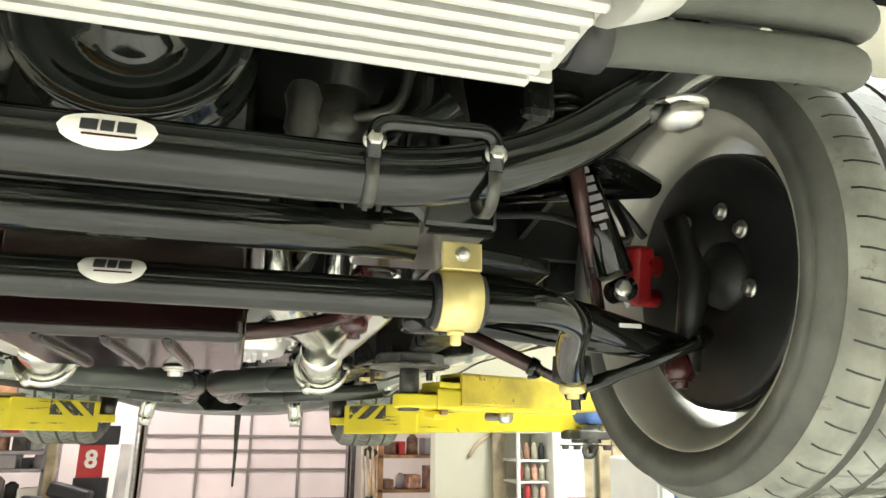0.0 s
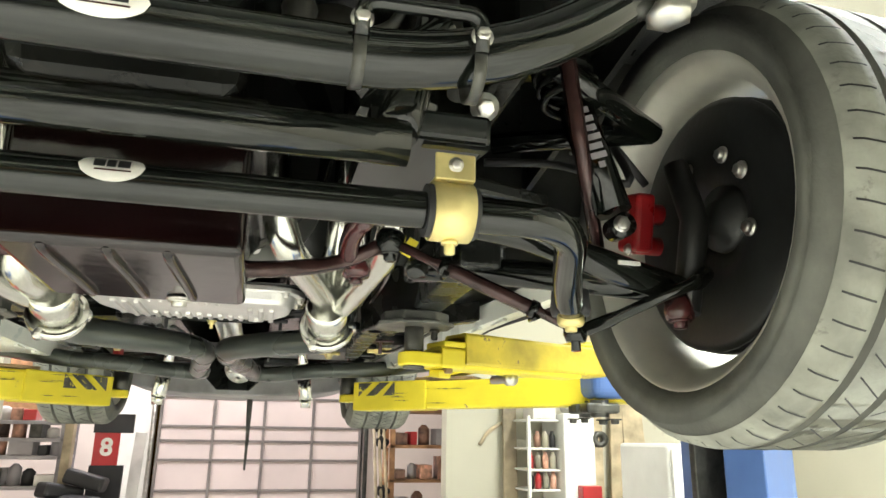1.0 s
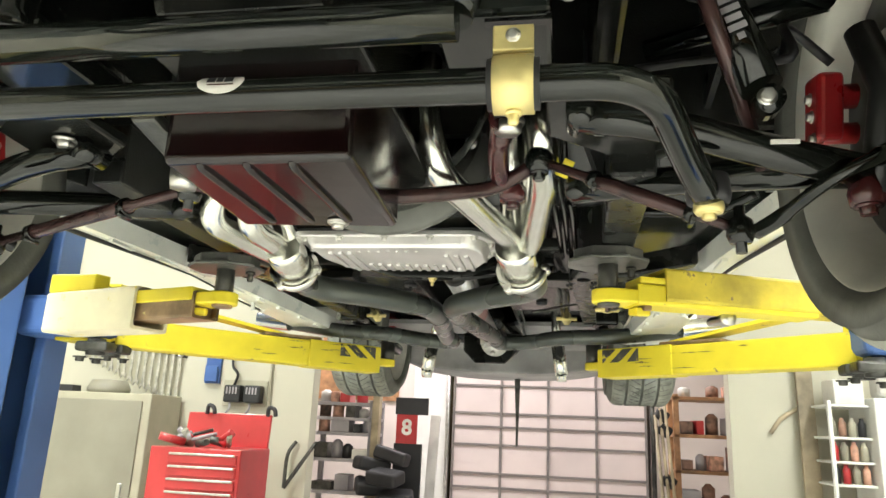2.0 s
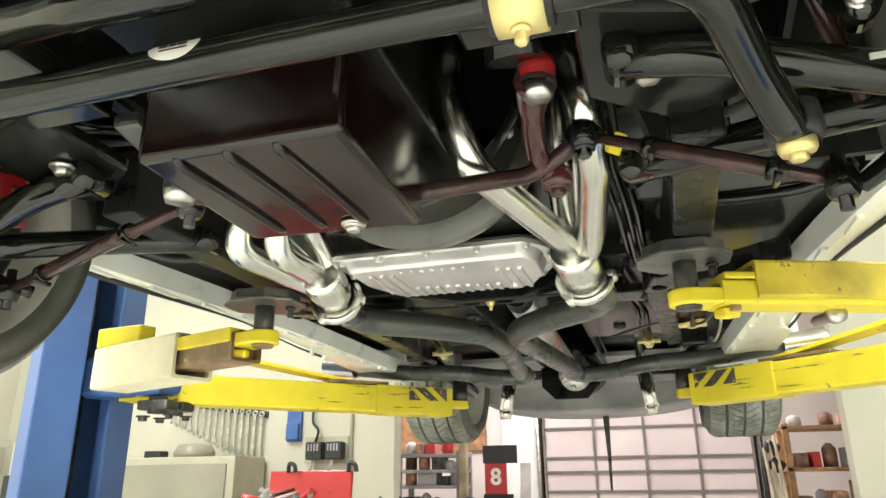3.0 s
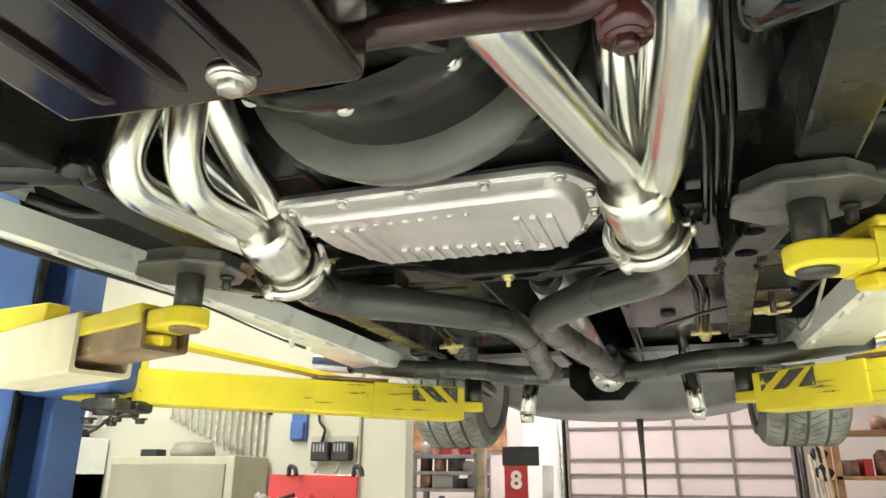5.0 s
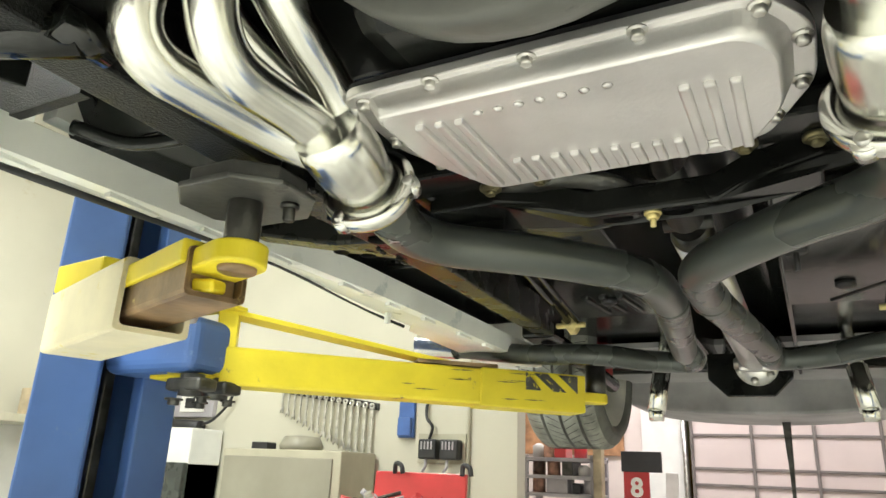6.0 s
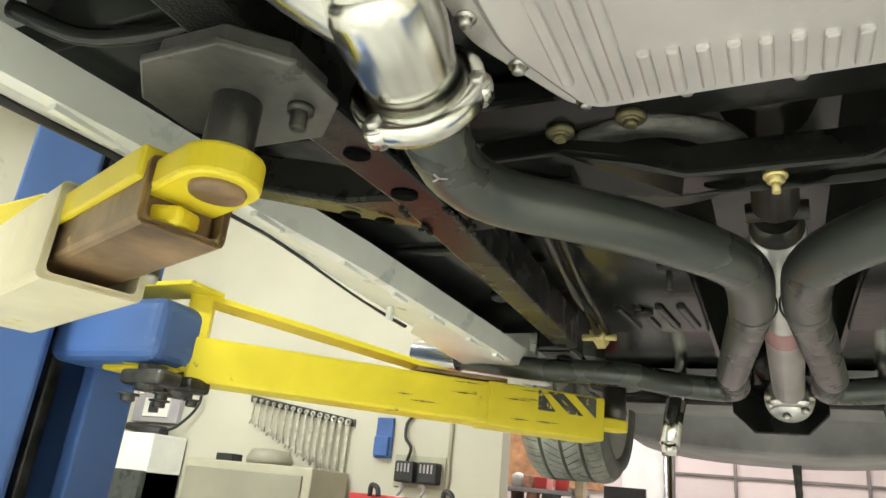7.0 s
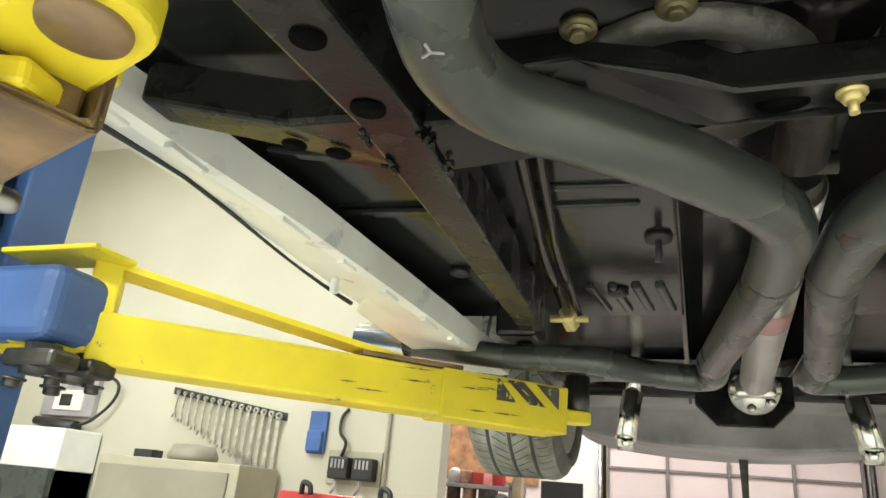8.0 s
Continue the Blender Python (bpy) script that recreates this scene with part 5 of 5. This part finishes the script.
part("cooler_fin", box(-0.42, 0.2405, 1.674, 0.218, 0.2435, 1.715, 0.001, 1), ALUW, COOL)
part("cooler_end", tube([(0.215, 0.18, 1.700), (0.233, 0.18, 1.702)], [0.034, 0.030], 24), ALUW, COOL)
for y0, z in ((0.262, 1.741), (0.272, 1.717)):
    part("cooler_hose", tube(smooth_path([(0.235, y0, z), (0.32, y0, z + 0.007), (0.395, y0 + 0.004, z + 0.014), (0.425, y0 + 0.025, z + 0.026), (0.435, y0 + 0.08, z + 0.07)], 6), 0.0122, 16), HOSE, CAR, "grey rubber cooler hose")
    part("hose_fitting", joined(tube([(0.212, y0 - 0.01, z), (0.25, y0, z)], 0.011, 6), tube([(0.240, y0, z), (0.258, y0, z)], 0.0145, 18)), BLACKPL, CAR)
    part("fitting_ring", tube([(0.222, y0 - 0.004, z), (0.232, y0 - 0.002, z)], 0.0142, 6), STEEL, CAR)
part("crank_pulley", lathe([(0, 0), (0.03, 0), (0.034, 0.014), (0.066, 0.016), (0.070, 0.006), (0.086, 0.006), (0.088, 0.010), (0.078, 0.018), (0.088, 0.026), (0.078, 0.034), (0.089, 0.042), (0.090, 0.06), (0.04, 0.07), (0, 0.07)], (0.008, 0.49, 1.836), (0, 1, 0), 48), SATIN, CAR, "dark grey crankshaft pulley")
part("water_fitting", joined(lathe([(0.012, 0), (0.014, 0.01), (0.010, 0.02), (0.015, 0.03), (0.013, 0.045), (0.016, 0.06), (0.012, 0.07)], (0.135, 0.55, 1.752), (0, 0, 1), 14)), DARKSTEEL, CAR)
part("fuel_pump", joined(lathe([(0, 0), (0.03, 0), (0.034, 0.02), (0.03, 0.05), (0, 0.06)], (0.17, 0.62, 1.80), (0, 0, 1), 18), tube(smooth_path([(0.17, 0.60, 1.82), (0.22, 0.58, 1.83), (0.24, 0.60, 1.90)], 5), 0.006, 8)), DARKSTEEL, CAR)
part("bracket_bar", tube([(0.19, 0.60, 1.77), (0.27, 0.56, 1.83)], 0.012, 10), SATIN, CAR)
part("braided_line", tube(smooth_path([(0.295, 0.62, 1.79), (0.298, 0.63, 1.82), (0.30, 0.66, 1.88), (0.30, 0.7, 1.98)], 4), 0.012, 12), DARKSTEEL, CAR)
part("wiring_loop", tube(smooth_path([(0.08, 0.34, 1.752), (0.17, 0.35, 1.738), (0.24, 0.34, 1.752), (0.27, 0.36, 1.8)], 6), 0.003, 8), HOSE, CAR)
part("front_panel", plate([(-0.8, 0.46, 1.95), (0.8, 0.46, 1.95), (0.8, 0.44, 2.4), (-0.8, 0.44, 2.4)], (0, 0.01, 0)), GLOSSBLACK, CAR)
part("splash_pan", plate([(-0.84, -0.10, 1.98), (0.84, -0.10, 1.98), (0.84, 0.20, 1.90), (-0.84, 0.20, 1.90)], (0, 0, 0.01)), BODY, CAR)
for x, dz in ((0.33, 0.0), (0.345, 0.01), (0.36, 0.005)):
    part("fuel_line", tube(smooth_path([(x - 0.04, 0.95, 1.80 + dz), (x - 0.035, 1.10, 1.76 + dz), (x - 0.02, 1.30, 1.745 + dz), (x - 0.01, 1.60, 1.75 + dz)], 5), 0.006, 8), SATIN, CAR)
part("tag", moved(box(-0.008, -0.002, -0.014, 0.008, 0.002, 0.014, 0.001), pose(0.325, 1.0, 1.735, 20, 25, 10)), YELLOW, CAR, "crumpled yellow tag")
part("cable_hook", tube(smooth_path([(0.47, 0.90, 1.78), (0.42, 0.93, 1.75), (0.44, 0.97, 1.74), (0.50, 0.95, 1.75)], 6), 0.006, 8), HOSE, CAR)

# small things along the right floor: parking brake bracket, cable loop, clips
SHIFT = Matrix.Translation((0.041, 0.31, 0.008))
part("cable_bracket", moved(joined(plate([(0.37, 1.62, 1.715), (0.43, 1.62, 1.715), (0.435, 1.72, 1.72), (0.375, 1.72, 1.72)], (0, 0, -0.006), 0.002), tube([(0.405, 1.70, 1.735), (0.405, 1.70, 1.685)], 0.006, 8)), SHIFT), BROWNSTEEL, CAR)
part("bracket_nut", moved(joined(bolt((0.405, 1.72, 1.700), (0, 0, -1), 0.014, 0.014), bolt((0.425, 1.70, 1.702), (0, 0, -1), 0.009, 0.01), box(0.372, 1.715, 1.690, 0.44, 1.735, 1.700, 0.002)), SHIFT), GOLD, CAR, "small gold zinc nuts on a cable bracket")
part("brake_cable", tube(smooth_path([(0.52, 1.60, 1.71), (0.49, 1.85, 1.700), (0.46, 2.01, 1.700), (0.38, 2.12, 1.735), (0.22, 2.42, 1.76)], 6), 0.004, 8), DARKSTEEL, CAR)
part("brake_cable", tube(smooth_path([(0.496, 1.72, 1.71), (0.503, 1.92, 1.676), (0.496, 2.03, 1.660), (0.49, 2.07, 1.675)], 6), 0.0035, 8), STEEL, CAR)
for k in range(5):
    part("pipe_clip", lathe([(0, 0), (0.012, 0), (0.010, 0.008), (0, 0.010)], (-0.50 + 0.02 * k, 1.35 + 0.22 * k, 1.80), (0, 0, -1), 12), BLACKPL, CAR)
# weld mark scratched on the coated pipe
part("chalk_mark", joined(*[moved(box(-0.004, -0.0008, -0.0006, 0.004, 0.0008, 0.0006, 0), Matrix.Translation((-0.256, 1.46, 1.6358)) @ Matrix.Rotation(radians(a), 4, "Z") @ Matrix.Translation((0.004, 0, 0))) for a in (20, 150, 265)]), GREYPL, CAR, "pale scratched mark on the pipe")
# lumpy welds where the outrigger meets the rail
rng = random.Random(3)
for s in (-1, 1):
    for cx, cy in ((0.394, 1.645), (0.394, 1.70), (0.336, 1.66), (0.336, 1.715)):
        part("weld_bead", joined(*[lathe([(0.0, 0), (0.004, 0.001), (0.003, 0.004), (0, 0.005)], (s * (cx + rng.uniform(-0.006, 0.006)), cy + (k - 2) * 0.006, 1.699), (0, 0, -1), 8) for k in range(5)]), GLOSSBLACK, CAR)
# ---- things on and before the wing wall ----
def wrench_rack():
    r = thing("wrench_rack", (-2.9, 4.98, 1.86), "steel rack with chromed combination wrenches hung by size", "tool rack")
    n = 15
    part("rail", plate([(-3.42, 4.985, 1.93), (-2.52, 4.985, 1.79), (-2.52, 4.985, 1.84), (-3.42, 4.985, 1.975)], (0, 0.012, 0), 0.002), DARKSTEEL, r)
    for k in range(n):
        q = k / (n - 1)
        x, z = -3.36 + 0.80 * q, 1.935 - 0.125 * q
        ln = 0.13 + 0.22 * q
        w = 0.006 + 0.006 * q
        part("wrench", joined(plate([(x - w, 4.955, z), (x + w, 4.955, z), (x + w, 4.955, z - ln), (x - w, 4.955, z - ln)], (0, 0.012, 0), 0.002), lathe([(w * 0.9, -0.007), (w * 2.0, -0.007), (w * 2.0, 0.007), (w * 0.9, 0.007)], (x, 4.961, z + 0.005), (0, 1, 0), 14, True), plate([(x - w * 2.2, 4.953, z - ln - 0.035), (x - w * 0.8, 4.953, z - ln - 0.012), (x + w * 0.8, 4.953, z - ln - 0.012), (x + w * 2.2, 4.953, z - ln - 0.035), (x + w * 2.0, 4.953, z - ln + 0.01), (x - w * 2.0, 4.953, z - ln + 0.01)], (0, 0.014, 0), 0.002)), STEEL, r)


def chargers():
    c = thing("battery_charger", (-2.0, 4.97, 1.53), "pair of black battery chargers on a wall board", "charger")
    part("board", box(-2.19, 4.985, 1.45, -1.84, 4.998, 1.64, 0.002), PALEOLIVE, c)
    for x in (-2.145, -1.99):
        b = part("charger_body", box(x, 4.90, 1.475, x + 0.13, 4.985, 1.60, 0.012), BLACKPL, c)
        for k in range(4):
            part("vent_slot", box(x + 0.02 + 0.024 * k, 4.897, 1.535, x + 0.032 + 0.024 * k, 4.902, 1.585, 0.001), GREYPL, b)
        part("plug_lead", tube(smooth_path([(x + 0.04, 4.94, 1.48), (x + 0.05, 4.92, 1.43), (x + 0.02, 4.94, 1.40)], 5), 0.01, 8), GREYPL, c)
    part("cord", tube(smooth_path([(-2.10, 4.97, 1.60), (-2.07, 4.95, 1.68), (-2.12, 4.96, 1.74), (-2.13, 4.98, 1.83), (-2.09, 4.98, 1.88)], 6), 0.010, 8), BLACKPL, c)


def tool_chest():
    t = thing("tool_chest", (-1.75, 3.95, 0), "red tool chest with its lid raised and tools heaped inside", "tool chest")
    for x in (-1.96, -1.52):
        for y in (3.8, 4.08):
            part("castor", lathe([(0, 0), (0.05, 0), (0.05, 0.03), (0, 0.03)], (x, y, 0.05), (1, 0, 0), 14), BLACKPL, t)
    part("cabinet", box(-2.0, 3.75, 0.09, -1.42, 4.2, 0.84, 0.01), REDBOX, t)
    part("box_base", box(-1.98, 3.78, 0.86, -1.43, 4.18, 1.19, 0.008), REDBOX, t)
    part("lid", moved(box(-0.275, -0.012, 0.0, 0.275, 0.012, 0.24, 0.006), pose(-1.72, 4.17, 1.15, -6)), REDBOX, t)
    for k in range(4):
        d = part("drawer", box(-1.86, 3.768, 0.90 + 0.068 * k, -1.45, 3.785, 0.955 + 0.068 * k, 0.003), REDBOX, t)
        part("handle", box(-1.85, 3.755, 0.945 + 0.068 * k, -1.46, 3.772, 0.957 + 0.068 * k, 0.003), STEEL, d)
    for k in range(5):
        d = part("drawer", box(-1.97, 3.738, 0.14 + 0.135 * k, -1.45, 3.752, 0.265 + 0.135 * k, 0.003), REDBOX, t)
        part("handle", box(-1.95, 3.725, 0.245 + 0.135 * k, -1.47, 3.742, 0.26 + 0.135 * k, 0.003), STEEL, d)
    rnd = random.Random(4)
    for k in range(16):
        x, y = rnd.uniform(-1.9, -1.52), rnd.uniform(3.82, 4.05)
        part("hand_tool", tube([(x, y, 1.19 + rnd.uniform(0, 0.06)), (x + rnd.uniform(-0.16, 0.16), y + rnd.uniform(-0.1, 0.1), 1.22 + rnd.uniform(0, 0.07))], rnd.uniform(0.010, 0.024), 8), rnd.choice([REDBOX, GREYPL, DARKSTEEL, OLIVE]), t)
    for x in (-1.86, -1.46):
        part("lid_hook", tube(smooth_path([(x, 4.16, 1.38), (x + 0.01, 4.15, 1.43), (x + 0.05, 4.14, 1.42), (x + 0.06, 4.14, 1.38)], 4), 0.013, 8), BLACKPL, t)


def steel_cabinet():
    c = thing("steel_cabinet", (-3.0, 4.75, 0), "grey-olive steel cabinet with a pale frame and caps on top", "cabinet")
    part("body", box(-3.50, 4.56, 0.0, -2.50, 4.96, 1.50, 0.008), PALEOLIVE, c)
    part("door", box(-3.47, 4.545, 0.05, -2.56, 4.562, 1.45, 0.006), OLIVE, c)
    part("handle", box(-2.65, 4.53, 0.75, -2.62, 4.548, 0.9, 0.004), STEEL, c)


wrench_rack()
chargers()
tool_chest()
steel_cabinet()
solid("cap", lathe([(0, 0), (0.14, 0), (0.15, 0.03), (0.12, 0.09), (0, 0.10)], (-2.95, 4.72, 1.50), (0, 0, 1), 20), OLIVE, "olive round cap lying on the steel cabinet", "cap")
solid("small_box", box(-3.36, 4.68, 1.50, -3.22, 4.78, 1.55, 0.006), BLACKPL, "small black box lying on the steel cabinet", "box")
bl = thing("blue_holder", (-2.28, 4.98, 1.72), "blue plastic tool holder hung on the cream wall", "holder")
part("back", box(-2.345, 4.97, 1.61, -2.225, 4.998, 1.86, 0.006), BLUEPL, bl)
part("pocket", box(-2.335, 4.94, 1.62, -2.235, 4.975, 1.74, 0.006), BLUEPL, bl)
ap = thing("hose_reel_panel", (-4.2, 4.97, 1.9), "white wall panel with gauge, slots and a hanging black hose", "panel")
part("panel", box(-4.52, 4.95, 1.74, -4.05, 4.998, 2.06, 0.006), GREYPL, ap)
part("gauge", box(-4.40, 4.935, 1.78, -4.14, 4.952, 1.92, 0.004), PAPER, ap)
part("dial", box(-4.34, 4.928, 1.81, -4.24, 4.938, 1.89, 0.003), BLACKPL, ap)
for k in range(5):
    part("slot", box(-4.48 + 0.075 * k, 4.935, 1.95, -4.44 + 0.075 * k, 4.952, 2.04, 0.002), PAPER, ap)
part("hose", tube(smooth_path([(-4.05, 4.93, 2.05), (-3.86, 4.93, 1.98), (-3.86, 4.93, 1.86), (-4.0, 4.92, 1.72), (-4.16, 4.92, 1.67)], 7), 0.011, 10), BLACKPL, ap)
part("hose_gun", tube([(-4.5, 4.92, 1.70), (-4.12, 4.92, 1.66)], [0.03, 0.05], 12), BLACKPL, ap)
wh = thing("white_cupboard", (-4.2, 4.8, 0), "white cupboard with a dark lower front against the wall", "cupboard")
part("body", box(-4.6, 4.66, 0.9, -3.93, 4.98, 1.64, 0.01), WHITE, wh)
part("lower_front", box(-4.6, 4.62, 0.0, -3.93, 4.98, 1.39, 0.008), GUN, wh)
wd = thing("window_1", (-5.04, 4.1, 1.2), "white-framed side window with pale glass", "window", kind="structure")
part("window_frame", box(-5.05, 3.2, 0.75, -5.0, 4.6, 1.66, 0.01), PALEOLIVE, wd)
part("pane", box(-5.0, 3.28, 0.80, -4.985, 4.54, 1.60, 0.004), WHITE, wd)
solid("carton", box(-4.95, 3.95, 1.66, -4.6, 4.45, 1.86, 0.006), PLANK, "brown cardboard carton on the window ledge", "carton")
solid("window_ledge", box(-5.05, 3.2, 1.60, -4.55, 4.6, 1.655, 0.006), PALEOLIVE, "beige ledge over the side window", "ledge", kind="structure")
part("pipe", tube([(-1.82, 4.985, 0.2), (-1.82, 4.985, 3.8)], 0.012, 10), PALEOLIVE, ap)
for k, x in enumerate((-1.62, -1.50)):
    solid("pry_bar", tube(smooth_path([(x - 0.12 * k, 4.93, 0.90), (x + 0.02 * k, 4.95, 1.12), (x + 0.05 + 0.03 * k, 4.97, 1.22)], 4), 0.014, 8), DARKSTEEL, "dark steel pry bar leaning on the cream wall", "pry bar", "bars")


# ---- the rear bay ----
def shelf_unit(name, x0, x1, y0, y1, levels, material, label, depth_items, seed):
    u = thing(name, ((x0 + x1) / 2, (y0 + y1) / 2, 0), label, "shelf")
    for z in levels:
        part("shelf", box(x0, y0, z - 0.03, x1, y1, z, 0.004), material, u)
    for x in (x0, x1 - 0.05):
        for y in (y0, y1 - 0.05):
            part("post", box(x, y, 0, x + 0.05, y + 0.05, levels[-1] + 0.02, 0.006), material, u)
    rnd = random.Random(seed)
    for z in levels[:-1] + ([levels[-1]] if depth_items else []):
        x = x0 + 0.06
        while x < x1 - 0.12:
            w, h = rnd.uniform(0.06, 0.2), rnd.uniform(0.07, 0.2)
            m = rnd.choice([MIXED, MIXED, BLACKPL, PAPER, REDBOX, GREYPL, DARKSTEEL])
            if rnd.random() < 0.5:
                solid("stored_box", moved(box(0, 0, 0, w, 0.2, h, 0.006), pose(x, y0 + 0.03, z + 0.001, 0, 0, rnd.uniform(-6, 6))), m, "small box stored on the shelf", "box", "shelf stock")
            else:
                r = min(w, 0.11) / 2
                solid("stored_can", lathe([(0, 0), (r, 0), (r, h * 0.8), (r * 0.6, h * 0.92), (r * 0.4, h), (0, h)], (x + r, y0 + 0.12, z + 0.001), (0, 0, 1), 14), m, "small can or bottle stored on the shelf", "can", "shelf stock")
            x += w + rnd.uniform(0.0, 0.05)
    return u


shelf_unit("plastic_shelf", -2.08, -1.44, 6.6, 7.0, [0.35, 0.75, 1.04, 1.28, 1.42, 1.56], GREYPL, "grey plastic shelf unit crowded with cans and boxes", True, 7)
shelf_unit("wooden_shelf", 1.28, 2.2, 6.5, 6.9, [0.4, 0.8, 1.1, 1.4, 1.72], WOOD, "brown wooden shelf unit crowded with tools and boxes", True, 11)
solid("wall_lining", box(-3.2, 8.68, 1.66, -1.7, 8.715, 2.6, 0.004), WOOD, "orange-brown board lining on the rear wall", "lining", kind="structure")
solid("timber_post", box(-1.45, 6.55, 0, -1.38, 6.65, 2.4, 0.006), PLANK, "bare timber post beside the plastic shelf", "post", kind="structure")
sg = thing("race_sign", (-1.15, 6.75, 1.3), "red and black sign with a white numeral", "sign")
part("board", box(-1.255, 6.75, 1.20, -1.05, 6.77, 1.47, 0.003), REDBOX, sg)
part("top_board", box(-1.27, 6.745, 1.47, -0.95, 6.78, 1.63, 0.003), BLACKPL, sg)
part("foot", box(-1.27, 6.75, 0.0, -1.0, 6.80, 1.20, 0.003), BLACKPL, sg)
cu = bpy.data.curves.new("numeral", "FONT")
cu.body, cu.size, cu.extrude, cu.align_x, cu.align_y, cu.offset = "8", 0.20, 0.002, "CENTER", "CENTER", 0.006
tx = new("numeral", cu)
cu.materials.append(PAPER)
tx.matrix_world = pose(-1.15, 6.746, 1.345, 90, 0, 0)
tx.parent = sg
tx.matrix_parent_inverse = ORIGIN[sg.name].inverted()
solid("leaning_board", moved(box(-0.05, -0.01, 0, 0.05, 0.01, 1.48, 0.003), pose(-0.98, 7.0, 0, -3, 2, 0)), PAPER, "white board leaning beside the sign", "board")
st = thing("black_seat", (-1.25, 6.9, 0), "black padded seat piled with bags", "seat")
rnd = random.Random(3)
for k in range(7):
    part("bag", moved(box(-0.16, -0.1, -0.06, 0.16, 0.1, 0.06, 0.03, 3), pose(-1.3 + rnd.uniform(-0.12, 0.15), 6.45 + rnd.uniform(-0.1, 0.1), 0.55 + 0.09 * k, rnd.uniform(-25, 25), rnd.uniform(-25, 25), rnd.uniform(-50, 50))), BLACKPL, st)
part("base", box(-1.5, 6.3, 0, -1.0, 6.7, 0.5, 0.03), BLACKPL, st)
# hanging strap from the tank
part("tank_strap", plate([(0.035, 4.30, 1.70), (0.072, 4.30, 1.70), (0.066, 4.31, 1.45), (0.06, 4.31, 1.27), (0.048, 4.31, 1.27), (0.046, 4.31, 1.45)], (0, 0.006, 0), 0.001), DARKSTEEL, CAR, "dark strap hanging from the tank")
for k in range(3):
    solid("broom", tube([(1.22 + 0.05 * k, 6.42, 0.0), (1.12 + 0.04 * k, 6.46, 1.55 + 0.06 * k)], 0.014, 8), PLANK, "wooden handle leaning beside the shelf", "handle", "handles")
for k, z in enumerate((1.55, 1.42, 1.0)):
    solid("wall_tool", moved(box(-0.06, -0.03, -0.05, 0.06, 0.03, 0.05, 0.02), pose(1.18 + 0.02 * k, 6.48, z, 20 * k, 30, 10)), BLACKPL, "black tool hung beside the garage door", "tool", "hung tools")

# ---- right wing wall: white rack, planks ----
wr = thing("white_rack", (2.15, 4.75, 0), "white wire rack with bottles and spray cans", "rack")
part("side_panel", box(2.13, 4.55, 0.0, 2.36, 4.95, 1.64, 0.01), WHITE, wr)
for z in (0.85, 1.14, 1.27, 1.41, 1.60):
    part("shelf", box(1.90, 4.62, z - 0.015, 2.14, 4.95, z, 0.003), WHITE, wr)
part("post", box(1.895, 4.61, 0, 1.915, 4.64, 1.62, 0.003), WHITE, wr)
for i, z in enumerate((0.85, 1.14, 1.27, 1.41)):
    for k in range(4):
        solid("spray_can", lathe([(0, 0), (0.022, 0), (0.022, 0.08), (0.012, 0.095), (0.012, 0.11), (0, 0.11)], (1.93 + 0.055 * k, 4.67, z + 0.001), (0, 0, 1), 12), [PALEOLIVE, BLACKPL, REDBOX, OLIVE, MIXED][(i + k) % 5], "spray can or bottle on the white rack", "can", "rack stock")
solid("carton", box(1.95, 4.65, 1.60, 2.12, 4.85, 1.75, 0.006), PAPER, "white packet with dark print on the rack", "packet")
part("roll", joined(lathe([(0.02, -0.03), (0.055, -0.03), (0.055, 0.03), (0.02, 0.03)], (2.40, 4.57, 1.47), (0, 1, 0), 18, True)), DARKSTEEL, wr, "dark cable roll hung on the rack")
jug = thing("jug", (2.25, 4.6, 1.64), "white plastic jug with yellow lid on the rack", "jug")
part("body", box(2.17, 4.56, 1.64, 2.33, 4.72, 1.80, 0.03), PAPER, jug)
part("lid", box(2.16, 4.55, 1.80, 2.34, 4.73, 1.84, 0.01), YELLOW, jug)
part("tin", box(2.22, 4.47, 1.02, 2.36, 4.552, 1.17, 0.006), REDBOX, wr, "red tin hung on the rack side")
for k, (x, lean) in enumerate(((2.50, 2.0), (2.64, 3.0), (2.80, 1.0), (2.95, -2.0), (1.86, 0.5))):
    solid("plank", moved(box(-0.05, -0.015, 0, 0.05, 0.015, 2.5 - 0.15 * k, 0.003), pose(x, 4.85, 0, -3, lean, 0)), PLANK, "weathered plank leaning against the wing wall", "plank", "planks")
solid("gouge_bar", tube(smooth_path([(1.66, 4.97, 1.42), (1.74, 4.975, 1.52), (1.88, 4.98, 1.60)], 5), 0.014, 8), PLANK, "bent wooden stick fixed on the wall", "stick")
fr = thing("white_freezer", (2.55, 3.7, 0), "white upright freezer by the side wall", "freezer")
part("body", box(2.30, 3.55, 0, 2.9, 4.1, 1.45, 0.02), WHITE, fr)
part("door", box(2.31, 3.52, 0.04, 2.89, 3.548, 1.43, 0.012), WHITE, fr)
